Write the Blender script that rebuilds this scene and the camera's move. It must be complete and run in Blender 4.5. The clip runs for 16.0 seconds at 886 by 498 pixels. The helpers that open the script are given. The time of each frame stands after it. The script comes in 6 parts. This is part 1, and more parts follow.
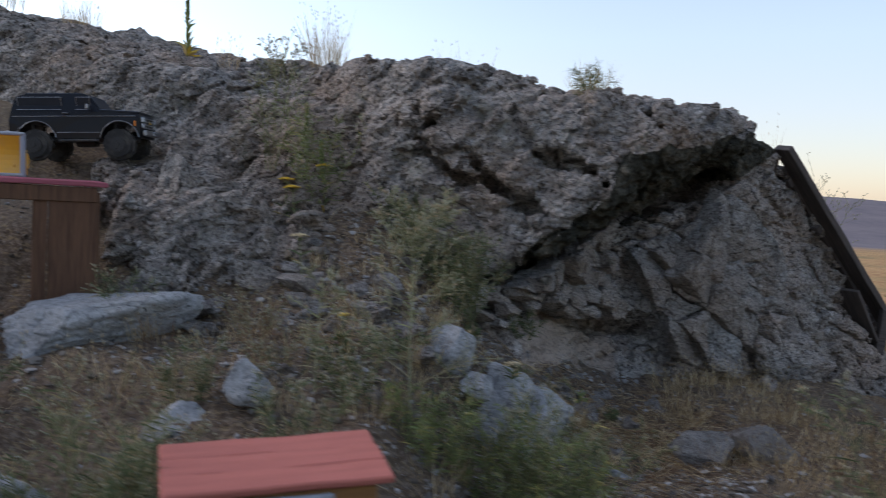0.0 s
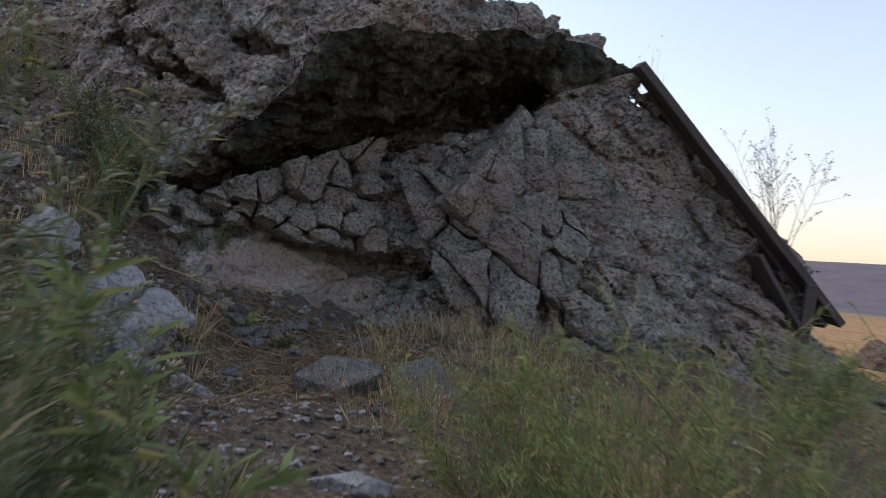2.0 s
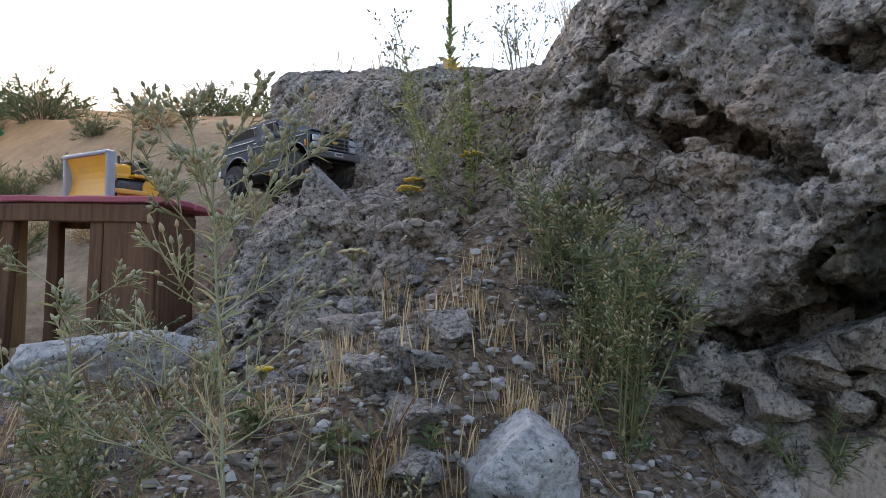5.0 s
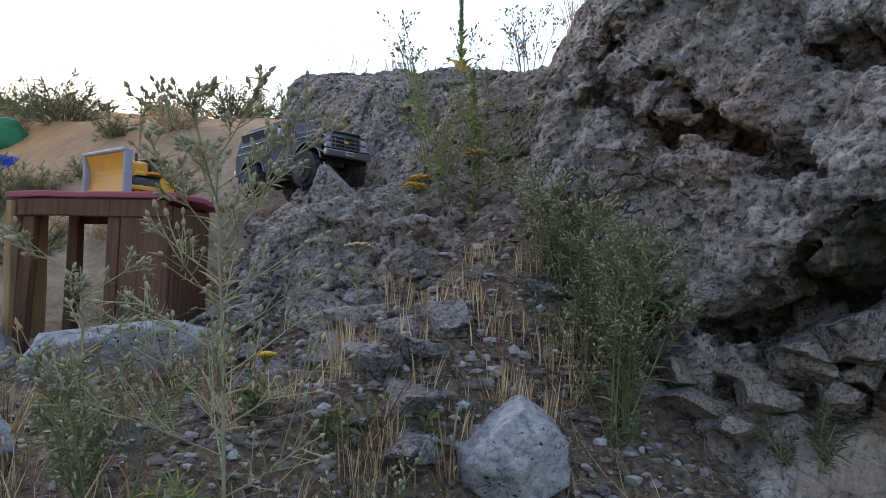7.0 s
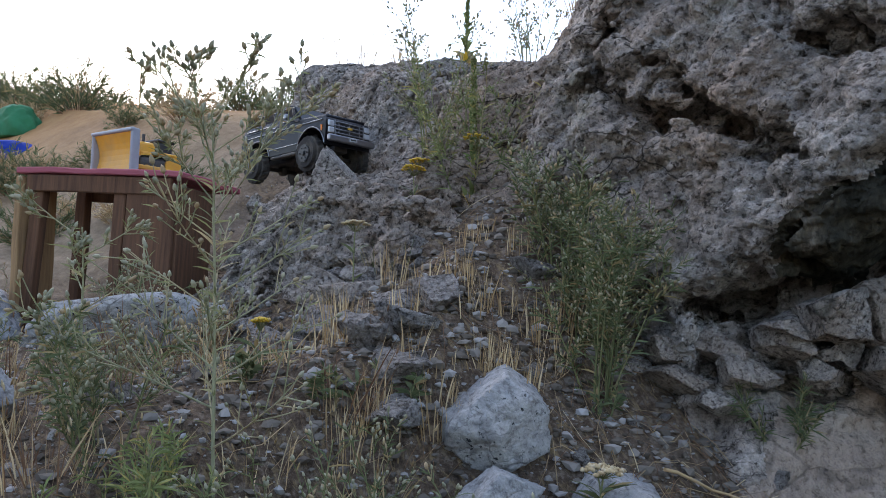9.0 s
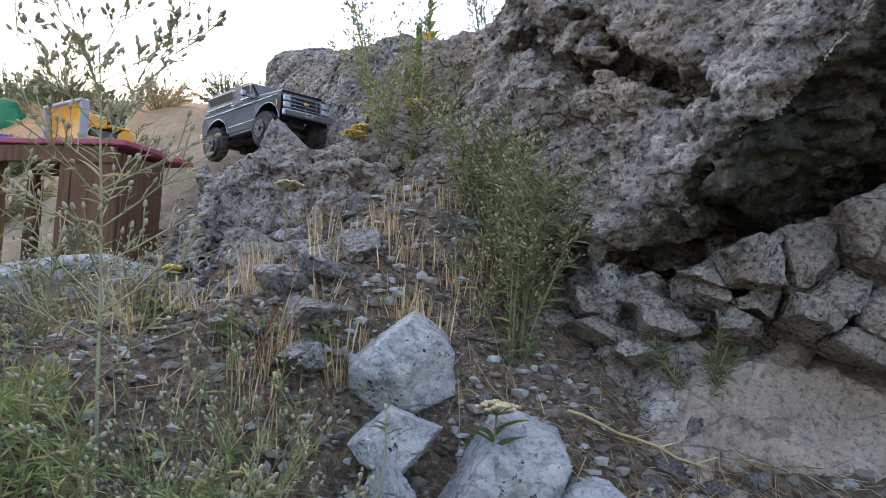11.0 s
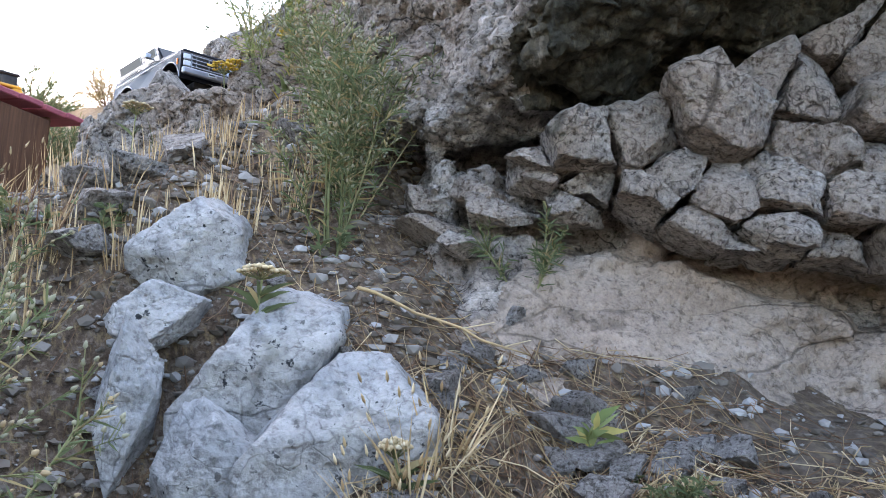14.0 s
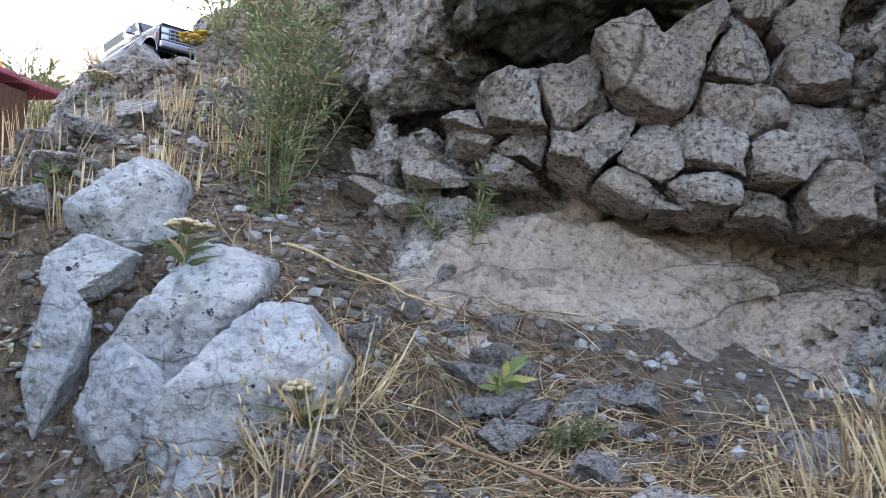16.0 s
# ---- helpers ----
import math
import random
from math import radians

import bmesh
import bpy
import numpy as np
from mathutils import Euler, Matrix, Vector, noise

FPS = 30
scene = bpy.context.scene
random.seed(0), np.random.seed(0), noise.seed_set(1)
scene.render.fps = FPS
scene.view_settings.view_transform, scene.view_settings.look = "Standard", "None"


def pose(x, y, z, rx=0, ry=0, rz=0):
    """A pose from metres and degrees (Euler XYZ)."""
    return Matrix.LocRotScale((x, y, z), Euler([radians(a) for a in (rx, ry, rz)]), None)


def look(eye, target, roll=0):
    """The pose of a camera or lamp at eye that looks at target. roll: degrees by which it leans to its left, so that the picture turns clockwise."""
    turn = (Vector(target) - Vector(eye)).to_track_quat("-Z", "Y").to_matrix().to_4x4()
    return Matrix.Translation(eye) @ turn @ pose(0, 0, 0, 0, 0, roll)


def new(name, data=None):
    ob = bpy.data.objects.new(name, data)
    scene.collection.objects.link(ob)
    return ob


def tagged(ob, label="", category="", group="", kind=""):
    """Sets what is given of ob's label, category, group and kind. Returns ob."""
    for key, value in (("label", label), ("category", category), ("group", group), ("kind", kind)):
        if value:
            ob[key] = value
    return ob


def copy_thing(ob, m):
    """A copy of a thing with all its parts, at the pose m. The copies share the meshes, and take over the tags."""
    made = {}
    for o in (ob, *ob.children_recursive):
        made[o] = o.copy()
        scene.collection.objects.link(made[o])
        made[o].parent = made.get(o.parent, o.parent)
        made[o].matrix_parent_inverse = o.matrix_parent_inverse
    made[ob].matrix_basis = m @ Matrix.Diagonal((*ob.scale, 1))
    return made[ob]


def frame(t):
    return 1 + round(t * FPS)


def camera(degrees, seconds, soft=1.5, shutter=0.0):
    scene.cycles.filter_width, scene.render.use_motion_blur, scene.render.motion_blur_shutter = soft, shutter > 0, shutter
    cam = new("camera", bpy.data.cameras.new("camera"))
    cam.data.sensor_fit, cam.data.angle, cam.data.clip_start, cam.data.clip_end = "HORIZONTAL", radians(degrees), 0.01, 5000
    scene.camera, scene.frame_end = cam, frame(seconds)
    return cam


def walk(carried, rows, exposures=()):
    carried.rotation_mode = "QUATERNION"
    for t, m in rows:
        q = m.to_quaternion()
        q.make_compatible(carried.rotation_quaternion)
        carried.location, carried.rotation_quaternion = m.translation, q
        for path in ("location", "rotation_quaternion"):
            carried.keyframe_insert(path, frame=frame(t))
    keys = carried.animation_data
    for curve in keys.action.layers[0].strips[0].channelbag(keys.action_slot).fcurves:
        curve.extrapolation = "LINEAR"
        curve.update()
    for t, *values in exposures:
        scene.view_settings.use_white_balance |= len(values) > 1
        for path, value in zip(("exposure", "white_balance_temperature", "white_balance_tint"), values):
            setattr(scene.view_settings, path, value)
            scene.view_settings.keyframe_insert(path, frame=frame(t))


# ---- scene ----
cam = camera(59.8, 16.0, 0.7, 0.25)
SKY, SUN = 0.9, 1.7
EXPOSURES = [(0.0, -0.08, 6050, 14), (0.5, -0.15, 6050, 15), (2.0, 0.02, 6400, 17), (2.6, 0.6, 6950, 16), (3.0, 1.42, 7150, 15), (3.5, 1.85, 7100, 15), (4.0, 1.5, 6900, 15), (4.5, 1.0, 6500, 14),
             (7.0, 0.54, 5950, 14), (8.0, 0.6, 5950, 14), (10.5, 1.12, 6100, 14), (12.5, 1.74, 6200, 14), (15.0, 2.06, 6200, 16), (16.0, 2.06, 6200, 16)]
# seconds, place in metres, turn in degrees
ROWS = [
    (0.0, 0.013, 0.077, 1.17, 86.03, -2.37, -0.29),
    (0.5, 0.702, -0.08, 1.028, 86.61, -3.19, 0.36),
    (1.0, 1.305, -0.099, 0.785, 87.74, -3.59, 3.02),
    (1.5, 1.794, 0.184, 0.654, 88.62, -4.12, 8.85),
    (2.0, 1.769, 0.759, 0.679, 90.22, -4.17, 14.45),
    (2.5, 1.664, 1.343, 0.715, 91.47, -4.46, 22.21),
    (3.0, 1.375, 1.69, 0.727, 93.51, -3.75, 29.68),
    (3.5, 1.08, 1.792, 0.842, 92.99, -1.75, 37.95),
    (4.0, 0.881, 1.768, 0.87, 94.3, -1.53, 41.36),
    (4.5, 0.842, 1.723, 0.92, 93.63, -0.46, 44.18),
    (7.0, 0.906, 1.715, 0.894, 93.79, -1.1, 46.58),
    (7.5, 0.903, 1.722, 0.879, 94.02, -1.6, 47.07),
    (8.0, 0.925, 1.711, 0.864, 94.04, -2.06, 47.28),
    (10.5, 1.012, 1.791, 0.784, 93.87, -2.6, 47.09),
    (11.0, 1.052, 1.85, 0.745, 94.4, -2.44, 47.48),
    (11.5, 1.069, 1.924, 0.696, 95.09, -2.77, 47.63),
    (12.0, 1.122, 2.004, 0.646, 95.73, -2.81, 48.32),
    (12.5, 1.143, 2.056, 0.598, 96.16, -2.38, 48.75),
    (13.0, 1.16, 2.11, 0.567, 96.66, -2.45, 49.07),
    (13.5, 1.178, 2.144, 0.545, 96.89, -2.06, 48.56),
    (14.0, 1.184, 2.176, 0.521, 97.06, -1.71, 48.07),
    (14.5, 1.23, 2.202, 0.501, 96.98, -1.9, 48.48),
    (15.0, 1.252, 2.208, 0.489, 96.82, -1.85, 48.52),
    (15.5, 1.246, 2.207, 0.479, 96.9, -1.66, 48.01),
    (16.0, 1.29, 2.252, 0.484, 95.77, -1.87, 49.04),
]
walk(cam, [(t, pose(x, y, z, rx, ry, rz)) for t, x, y, z, rx, ry, rz in ROWS], EXPOSURES)

# ---- light ----
world = bpy.data.worlds.new("dusk_sky")
scene.world = world
world.use_nodes = True
wn = world.node_tree
sky = wn.nodes.new("ShaderNodeTexSky")
sky.sky_type, sky.sun_disc = "NISHITA", False
sky.sun_elevation, sky.sun_rotation = radians(7.0), radians(-72.0)
sky.altitude, sky.air_density, sky.dust_density, sky.ozone_density = 900.0, 1.0, 1.6, 1.4
wtc = wn.nodes.new("ShaderNodeTexCoord")
wxyz = wn.nodes.new("ShaderNodeSeparateXYZ")
wn.links.new(wtc.outputs["Generated"], wxyz.inputs[0])
glow = wn.nodes.new("ShaderNodeValToRGB")
for el, (p, c) in zip([glow.color_ramp.elements[0], glow.color_ramp.elements[1], glow.color_ramp.elements.new(0.5), glow.color_ramp.elements.new(0.5)],
                      ((0.0, (0.85, 0.66, 0.58)), (0.07, (0.98, 0.84, 0.76)), (0.2, (0.80, 0.86, 0.96)), (0.6, (0.42, 0.575, 0.95)))):
    el.position, el.color = p, (*c, 1.0)
wn.links.new(wxyz.outputs["Z"], glow.inputs[0])
# brighter towards the set sun, dimmer away from it
toward = wn.nodes.new("ShaderNodeVectorMath")
toward.operation = "DOT_PRODUCT"
toward.inputs[1].default_value = (-0.85, 0.53, 0.0)
wn.links.new(wtc.outputs["Generated"], toward.inputs[0])
west = wn.nodes.new("ShaderNodeFloatCurve")
west.inputs["Factor"].default_value = 1.0
for p, v in ((0.0, 0.26), (0.5, 0.42), (0.75, 0.49), (1.0, 0.95)):
    pts = west.mapping.curves[0].points
    if p in (0.0, 1.0):
        pts[0 if p == 0.0 else -1].location = (p, v)
    else:
        pts.new(p, v)
west.mapping.update()
half = wn.nodes.new("ShaderNodeMath")
half.operation = "MULTIPLY_ADD"
half.inputs[1].default_value, half.inputs[2].default_value = 0.5, 0.5
wn.links.new(toward.outputs["Value"], half.inputs[0])
wn.links.new(half.outputs[0], west.inputs["Value"])
twice = wn.nodes.new("ShaderNodeMath")
twice.operation = "MULTIPLY"
twice.inputs[1].default_value = 2.0
wn.links.new(west.outputs[0], twice.inputs[0])
scaled = wn.nodes.new("ShaderNodeVectorMath")
scaled.operation = "SCALE"
wn.links.new(glow.outputs[0], scaled.inputs[0])
wn.links.new(twice.outputs[0], scaled.inputs["Scale"])
both = wn.nodes.new("ShaderNodeMix")
both.data_type = "RGBA"
both.inputs[0].default_value = 0.8
wn.links.new(sky.outputs[0], both.inputs[6])
wn.links.new(scaled.outputs[0], both.inputs[7])
wn.links.new(both.outputs[2], wn.nodes["Background"].inputs[0])
wn.nodes["Background"].inputs[1].default_value = SKY
sun_data = bpy.data.lights.new("sun", "SUN")
sun_data.energy, sun_data.angle, sun_data.color = SUN, radians(40.0), (1.0, 0.9, 0.8)
sun = new("sun", sun_data)
sun.matrix_world = look((-9.0, 3.0, 6.5), (0.0, 2.5, 0.6))


# ---- materials ----
def shader(name, rough=0.8, metal=0.0, spec=0.3):
    m = bpy.data.materials.new(name)
    m.use_nodes = True
    b = m.node_tree.nodes["Principled BSDF"]
    b.inputs["Roughness"].default_value, b.inputs["Metallic"].default_value = rough, metal
    b.inputs["Specular IOR Level"].default_value = spec
    return m, m.node_tree, b


def noise_of(tree, scale, detail=6.0, rough=0.6, coord="Object", stretch=None):
    tc = tree.nodes.new("ShaderNodeTexCoord")
    src = tc.outputs[coord]
    if stretch:
        mp = tree.nodes.new("ShaderNodeMapping")
        mp.inputs["Scale"].default_value = stretch[:3]
        if len(stretch) > 3:
            mp.inputs["Rotation"].default_value = [radians(a) for a in stretch[3:]]
        tree.links.new(src, mp.inputs[0])
        src = mp.outputs[0]
    n = tree.nodes.new("ShaderNodeTexNoise")
    n.inputs["Scale"].default_value, n.inputs["Detail"].default_value, n.inputs["Roughness"].default_value = scale, detail, rough
    tree.links.new(src, n.inputs["Vector"])
    return n.outputs["Fac"]


def voronoi_of(tree, scale, feature="DISTANCE_TO_EDGE", stretch=None, warp=0.0):
    tc = tree.nodes.new("ShaderNodeTexCoord")
    src = tc.outputs["Object"]
    if warp:
        n = tree.nodes.new("ShaderNodeTexNoise")
        n.inputs["Scale"].default_value, n.inputs["Detail"].default_value = scale * 0.8, 4.0
        tree.links.new(src, n.inputs["Vector"])
        ad = tree.nodes.new("ShaderNodeVectorMath")
        ad.operation = "MULTIPLY_ADD"
        ad.inputs[1].default_value = (warp,) * 3
        tree.links.new(n.outputs["Color"], ad.inputs[0])
        tree.links.new(src, ad.inputs[2])
        src = ad.outputs[0]
    if stretch:
        mp = tree.nodes.new("ShaderNodeMapping")
        mp.inputs["Scale"].default_value = stretch[:3]
        mp.inputs["Rotation"].default_value = [radians(a) for a in stretch[3:]]
        tree.links.new(src, mp.inputs[0])
        src = mp.outputs[0]
    v = tree.nodes.new("ShaderNodeTexVoronoi")
    v.feature = feature
    if feature == "F1":
        v.distance = "CHEBYCHEV"
    v.inputs["Scale"].default_value = scale
    tree.links.new(src, v.inputs["Vector"])
    if feature != "F1":
        return v.outputs["Distance"]
    peak = tree.nodes.new("ShaderNodeMath")
    peak.operation = "SUBTRACT"
    peak.inputs[0].default_value = 1.0
    tree.links.new(v.outputs["Distance"], peak.inputs[1])
    return peak.outputs[0]


def ramp(tree, fac, stops):
    r = tree.nodes.new("ShaderNodeValToRGB")
    e = r.color_ramp.elements
    while len(e) < len(stops):
        e.new(0.5)
    for el, (p, c) in zip(e, stops):
        el.position, el.color = p, (*c, 1.0) if len(c) == 3 else c
    tree.links.new(fac, r.inputs[0])
    return r.outputs[0]


def mix(tree, fac, a, b, mode="MIX"):
    m = tree.nodes.new("ShaderNodeMix")
    m.data_type, m.blend_type = "RGBA", mode
    for sock, v in ((m.inputs[0], fac), (m.inputs[6], a), (m.inputs[7], b)):
        if isinstance(v, (int, float)):
            sock.default_value = v
        elif isinstance(v, tuple):
            sock.default_value = (*v, 1.0)
        else:
            tree.links.new(v, sock)
    return m.outputs[2]


def bump_chain(tree, bsdf, items):
    last = None
    for height, strength, dist in items:
        b = tree.nodes.new("ShaderNodeBump")
        b.inputs["Strength"].default_value, b.inputs["Distance"].default_value = strength, dist
        tree.links.new(height, b.inputs["Height"])
        if last:
            tree.links.new(last, b.inputs["Normal"])
        last = b.outputs[0]
    tree.links.new(last, bsdf.inputs["Normal"])


def random_of(tree):
    return tree.nodes.new("ShaderNodeObjectInfo").outputs["Random"]


def island_of(tree):
    return tree.nodes.new("ShaderNodeNewGeometry").outputs["Random Per Island"]


def rock_material(name, dark, mid, light, warm, grain=1.0, crack=9.0, speck=0.0, each=False, soft=1.0):
    m, t, b = shader(name, 0.92, spec=0.2)
    big = noise_of(t, 1.7, 8.0, 0.65)
    midn = noise_of(t, 9.0 * grain, 8.0, 0.7)
    fine = noise_of(t, 70.0 * grain, 6.0, 0.7)
    col = ramp(t, midn, [(0.34, dark), (0.5, mid), (0.66, light)])
    patch = ramp(t, big, [(0.42, (0, 0, 0)), (0.62, (1, 1, 1))])
    col = mix(t, patch, col, mix(t, 0.68, col, warm))
    pit = ramp(t, fine, [(0.37, (0.12, 0.11, 0.10)), (0.47, (1, 1, 1)), (0.66, (1.35, 1.34, 1.33))])
    col = mix(t, 0.9 * soft, col, pit, "MULTIPLY")
    grit = noise_of(t, 210.0 * grain, 3.0, 0.7)
    col = mix(t, 0.55 * soft, col, ramp(t, grit, [(0.33, (0.45, 0.44, 0.43)), (0.5, (1, 1, 1)), (0.68, (1.35, 1.35, 1.35))]), "MULTIPLY")
    joint = voronoi_of(t, crack * 0.5, stretch=(1.0, 0.7, 2.4, 18, 38, -30), warp=0.22)
    joints = ramp(t, joint, [(0.0, (1 - 0.93 * soft,) * 3), (0.006, (1 - 0.7 * soft,) * 3), (0.016, (1, 1, 1))])
    thin = ramp(t, noise_of(t, 2.3, 5.0, 0.7), [(0.45, (0, 0, 0)), (0.55, (0.9, 0.9, 0.9))])
    col = mix(t, thin, col, mix(t, 1.0, col, joints, "MULTIPLY"))
    vein = voronoi_of(t, crack, stretch=(1.0, 0.7, 3.2, 12, 35, 0), warp=0.35)
    gate = ramp(t, noise_of(t, 3.1, 4.0, 0.6), [(0.46, (1, 1, 1)), (0.56, (0, 0, 0))])
    line = mix(t, gate, ramp(t, vein, [(0.0, (1 - 0.85 * soft,) * 3), (0.008, (1 - 0.5 * soft,) * 3), (0.022, (1, 1, 1))]), (1.0, 1.0, 1.0))
    col = mix(t, 0.8, col, line, "MULTIPLY")
    lich = noise_of(t, 4.3, 10.0, 0.75)
    col = mix(t, ramp(t, lich, [(0.58, (0, 0, 0)), (0.7, (0.6, 0.6, 0.6))]), col, (0.21, 0.21, 0.15))
    if speck:
        sp = noise_of(t, 75.0, 4.0, 0.6)
        big2 = noise_of(t, 6.0, 3.0, 0.5)
        f = mix(t, 1.0, ramp(t, sp, [(0.62, (0, 0, 0)), (0.66, (1, 1, 1))]), ramp(t, big2, [(0.45, (0, 0, 0)), (0.6, (1, 1, 1))]), "MULTIPLY")
        col = mix(t, f, col, (0.03, 0.032, 0.035))
    if each:
        col = mix(t, random_of(t), col, mix(t, 0.3, col, warm))
    t.links.new(col, b.inputs["Base Color"])
    chip = voronoi_of(t, 11.0 * grain, "F1", (1.0, 0.8, 1.7, 18, 38, -30), 0.12)
    chips = voronoi_of(t, 34.0 * grain, "F1", (1.0, 0.8, 1.6, 18, 38, -30), 0.05)
    bump_chain(t, b, [(midn, 0.7 * soft, 0.016), (chip, 0.9 * soft, 0.03), (chips, 0.8 * soft, 0.012), (line, 0.6, 0.004), (joints, 0.6, 0.005), (fine, 1.0 * soft, 0.009), (noise_of(t, 260.0 * grain, 3.0, 0.6), 0.5, 0.002)])
    return m


def leaf_material(name, a, b2, straw, amount=0.25, trans=0.25):
    m, t, b = shader(name, 0.75, spec=0.25)
    r = island_of(t)
    col = ramp(t, r, [(0.0, a), (1.0 - amount, b2), (1.0 - amount * 0.6, straw)])
    col = mix(t, 0.35, col, ramp(t, noise_of(t, 25.0, 3.0), [(0.3, (0.4, 0.4, 0.4)), (0.7, (1.3, 1.3, 1.3))]), "MULTIPLY")
    t.links.new(col, b.inputs["Base Color"])
    tr = t.nodes.new("ShaderNodeBsdfTranslucent")
    t.links.new(col, tr.inputs[0])
    ms = t.nodes.new("ShaderNodeMixShader")
    ms.inputs[0].default_value = trans
    t.links.new(b.outputs[0], ms.inputs[1])
    t.links.new(tr.outputs[0], ms.inputs[2])
    t.links.new(ms.outputs[0], t.nodes["Material Output"].inputs[0])
    return m


def plain_material(name, col, rough=0.6, metal=0.0, vary=0.25, scale=30.0, bump=0.15, coat=0.0, spec=0.4, dust=0.0):
    m, t, b = shader(name, rough, metal, spec)
    n = noise_of(t, scale, 6.0, 0.65)
    c = mix(t, vary, col, ramp(t, n, [(0.3, tuple(v * 0.45 for v in col)), (0.7, tuple(min(1.0, v * 1.35) for v in col))]))
    if dust:
        c = mix(t, ramp(t, noise_of(t, scale * 0.35, 8.0, 0.7), [(0.45, (0, 0, 0)), (0.75, (dust,) * 3)]), c, (0.30, 0.26, 0.21))
    t.links.new(c, b.inputs["Base Color"])
    b.inputs["Coat Weight"].default_value = coat
    bump_chain(t, b, [(n, bump, 0.002)])
    return m


def wood_material(name, col, dark, paint=None, wear=0.5, along=0):
    m, t, b = shader(name, 0.8, spec=0.25)
    st = [26.0, 26.0, 26.0]
    st[along] = 1.6
    g = noise_of(t, 3.0, 8.0, 0.7, stretch=tuple(st))
    c = ramp(t, g, [(0.3, dark), (0.65, col)])
    if paint:
        w = noise_of(t, 9.0, 8.0, 0.7, stretch=(1.0, 1.6, 1.0))
        pc = mix(t, 0.4, paint, ramp(t, g, [(0.3, tuple(v * 0.5 for v in paint)), (0.7, tuple(min(1, v * 1.3) for v in paint))]))
        c = mix(t, ramp(t, w, [(wear, (0, 0, 0)), (wear + 0.12, (1, 1, 1))]), pc, c)
    t.links.new(c, b.inputs["Base Color"])
    bump_chain(t, b, [(g, 0.5, 0.004), (noise_of(t, 90.0, 4.0), 0.2, 0.001)])
    return m


M_ROCK = rock_material("weathered_rock", (0.115, 0.104, 0.093), (0.29, 0.264, 0.24), (0.44, 0.407, 0.373), (0.37, 0.275, 0.21))
def lichen_shade_material():
    """Black lichen and old seepage in upright streaks, some bare stone; overhang's shade painted in."""
    m, t, b = shader("lichen_and_lip_shade", 0.95, spec=0.1)
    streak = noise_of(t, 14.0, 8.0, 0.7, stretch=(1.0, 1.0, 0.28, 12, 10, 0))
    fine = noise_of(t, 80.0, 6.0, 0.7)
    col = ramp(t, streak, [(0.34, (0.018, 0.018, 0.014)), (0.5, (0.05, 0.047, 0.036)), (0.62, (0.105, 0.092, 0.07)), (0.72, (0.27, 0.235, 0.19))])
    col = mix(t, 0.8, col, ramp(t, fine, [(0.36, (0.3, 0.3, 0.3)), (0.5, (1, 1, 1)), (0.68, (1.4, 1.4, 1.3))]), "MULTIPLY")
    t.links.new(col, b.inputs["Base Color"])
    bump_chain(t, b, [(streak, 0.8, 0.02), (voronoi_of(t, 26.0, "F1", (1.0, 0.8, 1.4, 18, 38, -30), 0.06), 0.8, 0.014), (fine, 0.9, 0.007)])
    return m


M_LICHEN_SHADE = lichen_shade_material()
M_KNOLL = rock_material("brown_field_rock", (0.07, 0.055, 0.042), (0.17, 0.13, 0.10), (0.27, 0.215, 0.165), (0.2, 0.13, 0.085), 0.5, 3.0)
M_TAN = rock_material("tan_limestone", (0.20, 0.165, 0.135), (0.325, 0.268, 0.222), (0.43, 0.37, 0.315), (0.37, 0.28, 0.215), 1.1, 6.0, soft=0.6)
M_BLOCK = rock_material("fractured_rock", (0.14, 0.134, 0.125), (0.295, 0.285, 0.27), (0.43, 0.417, 0.396), (0.32, 0.243, 0.187), 1.3, 7.0, each=True)
M_STONE = rock_material("scree_stone", (0.15, 0.146, 0.142), (0.26, 0.257, 0.253), (0.36, 0.357, 0.354), (0.24, 0.19, 0.155), 2.5, 30.0, each=True)
M_BOULDER = rock_material("pale_limestone", (0.195, 0.2, 0.208), (0.295, 0.30, 0.308), (0.385, 0.39, 0.398), (0.33, 0.31, 0.285), 1.0, 7.0, speck=1.0, soft=0.5)


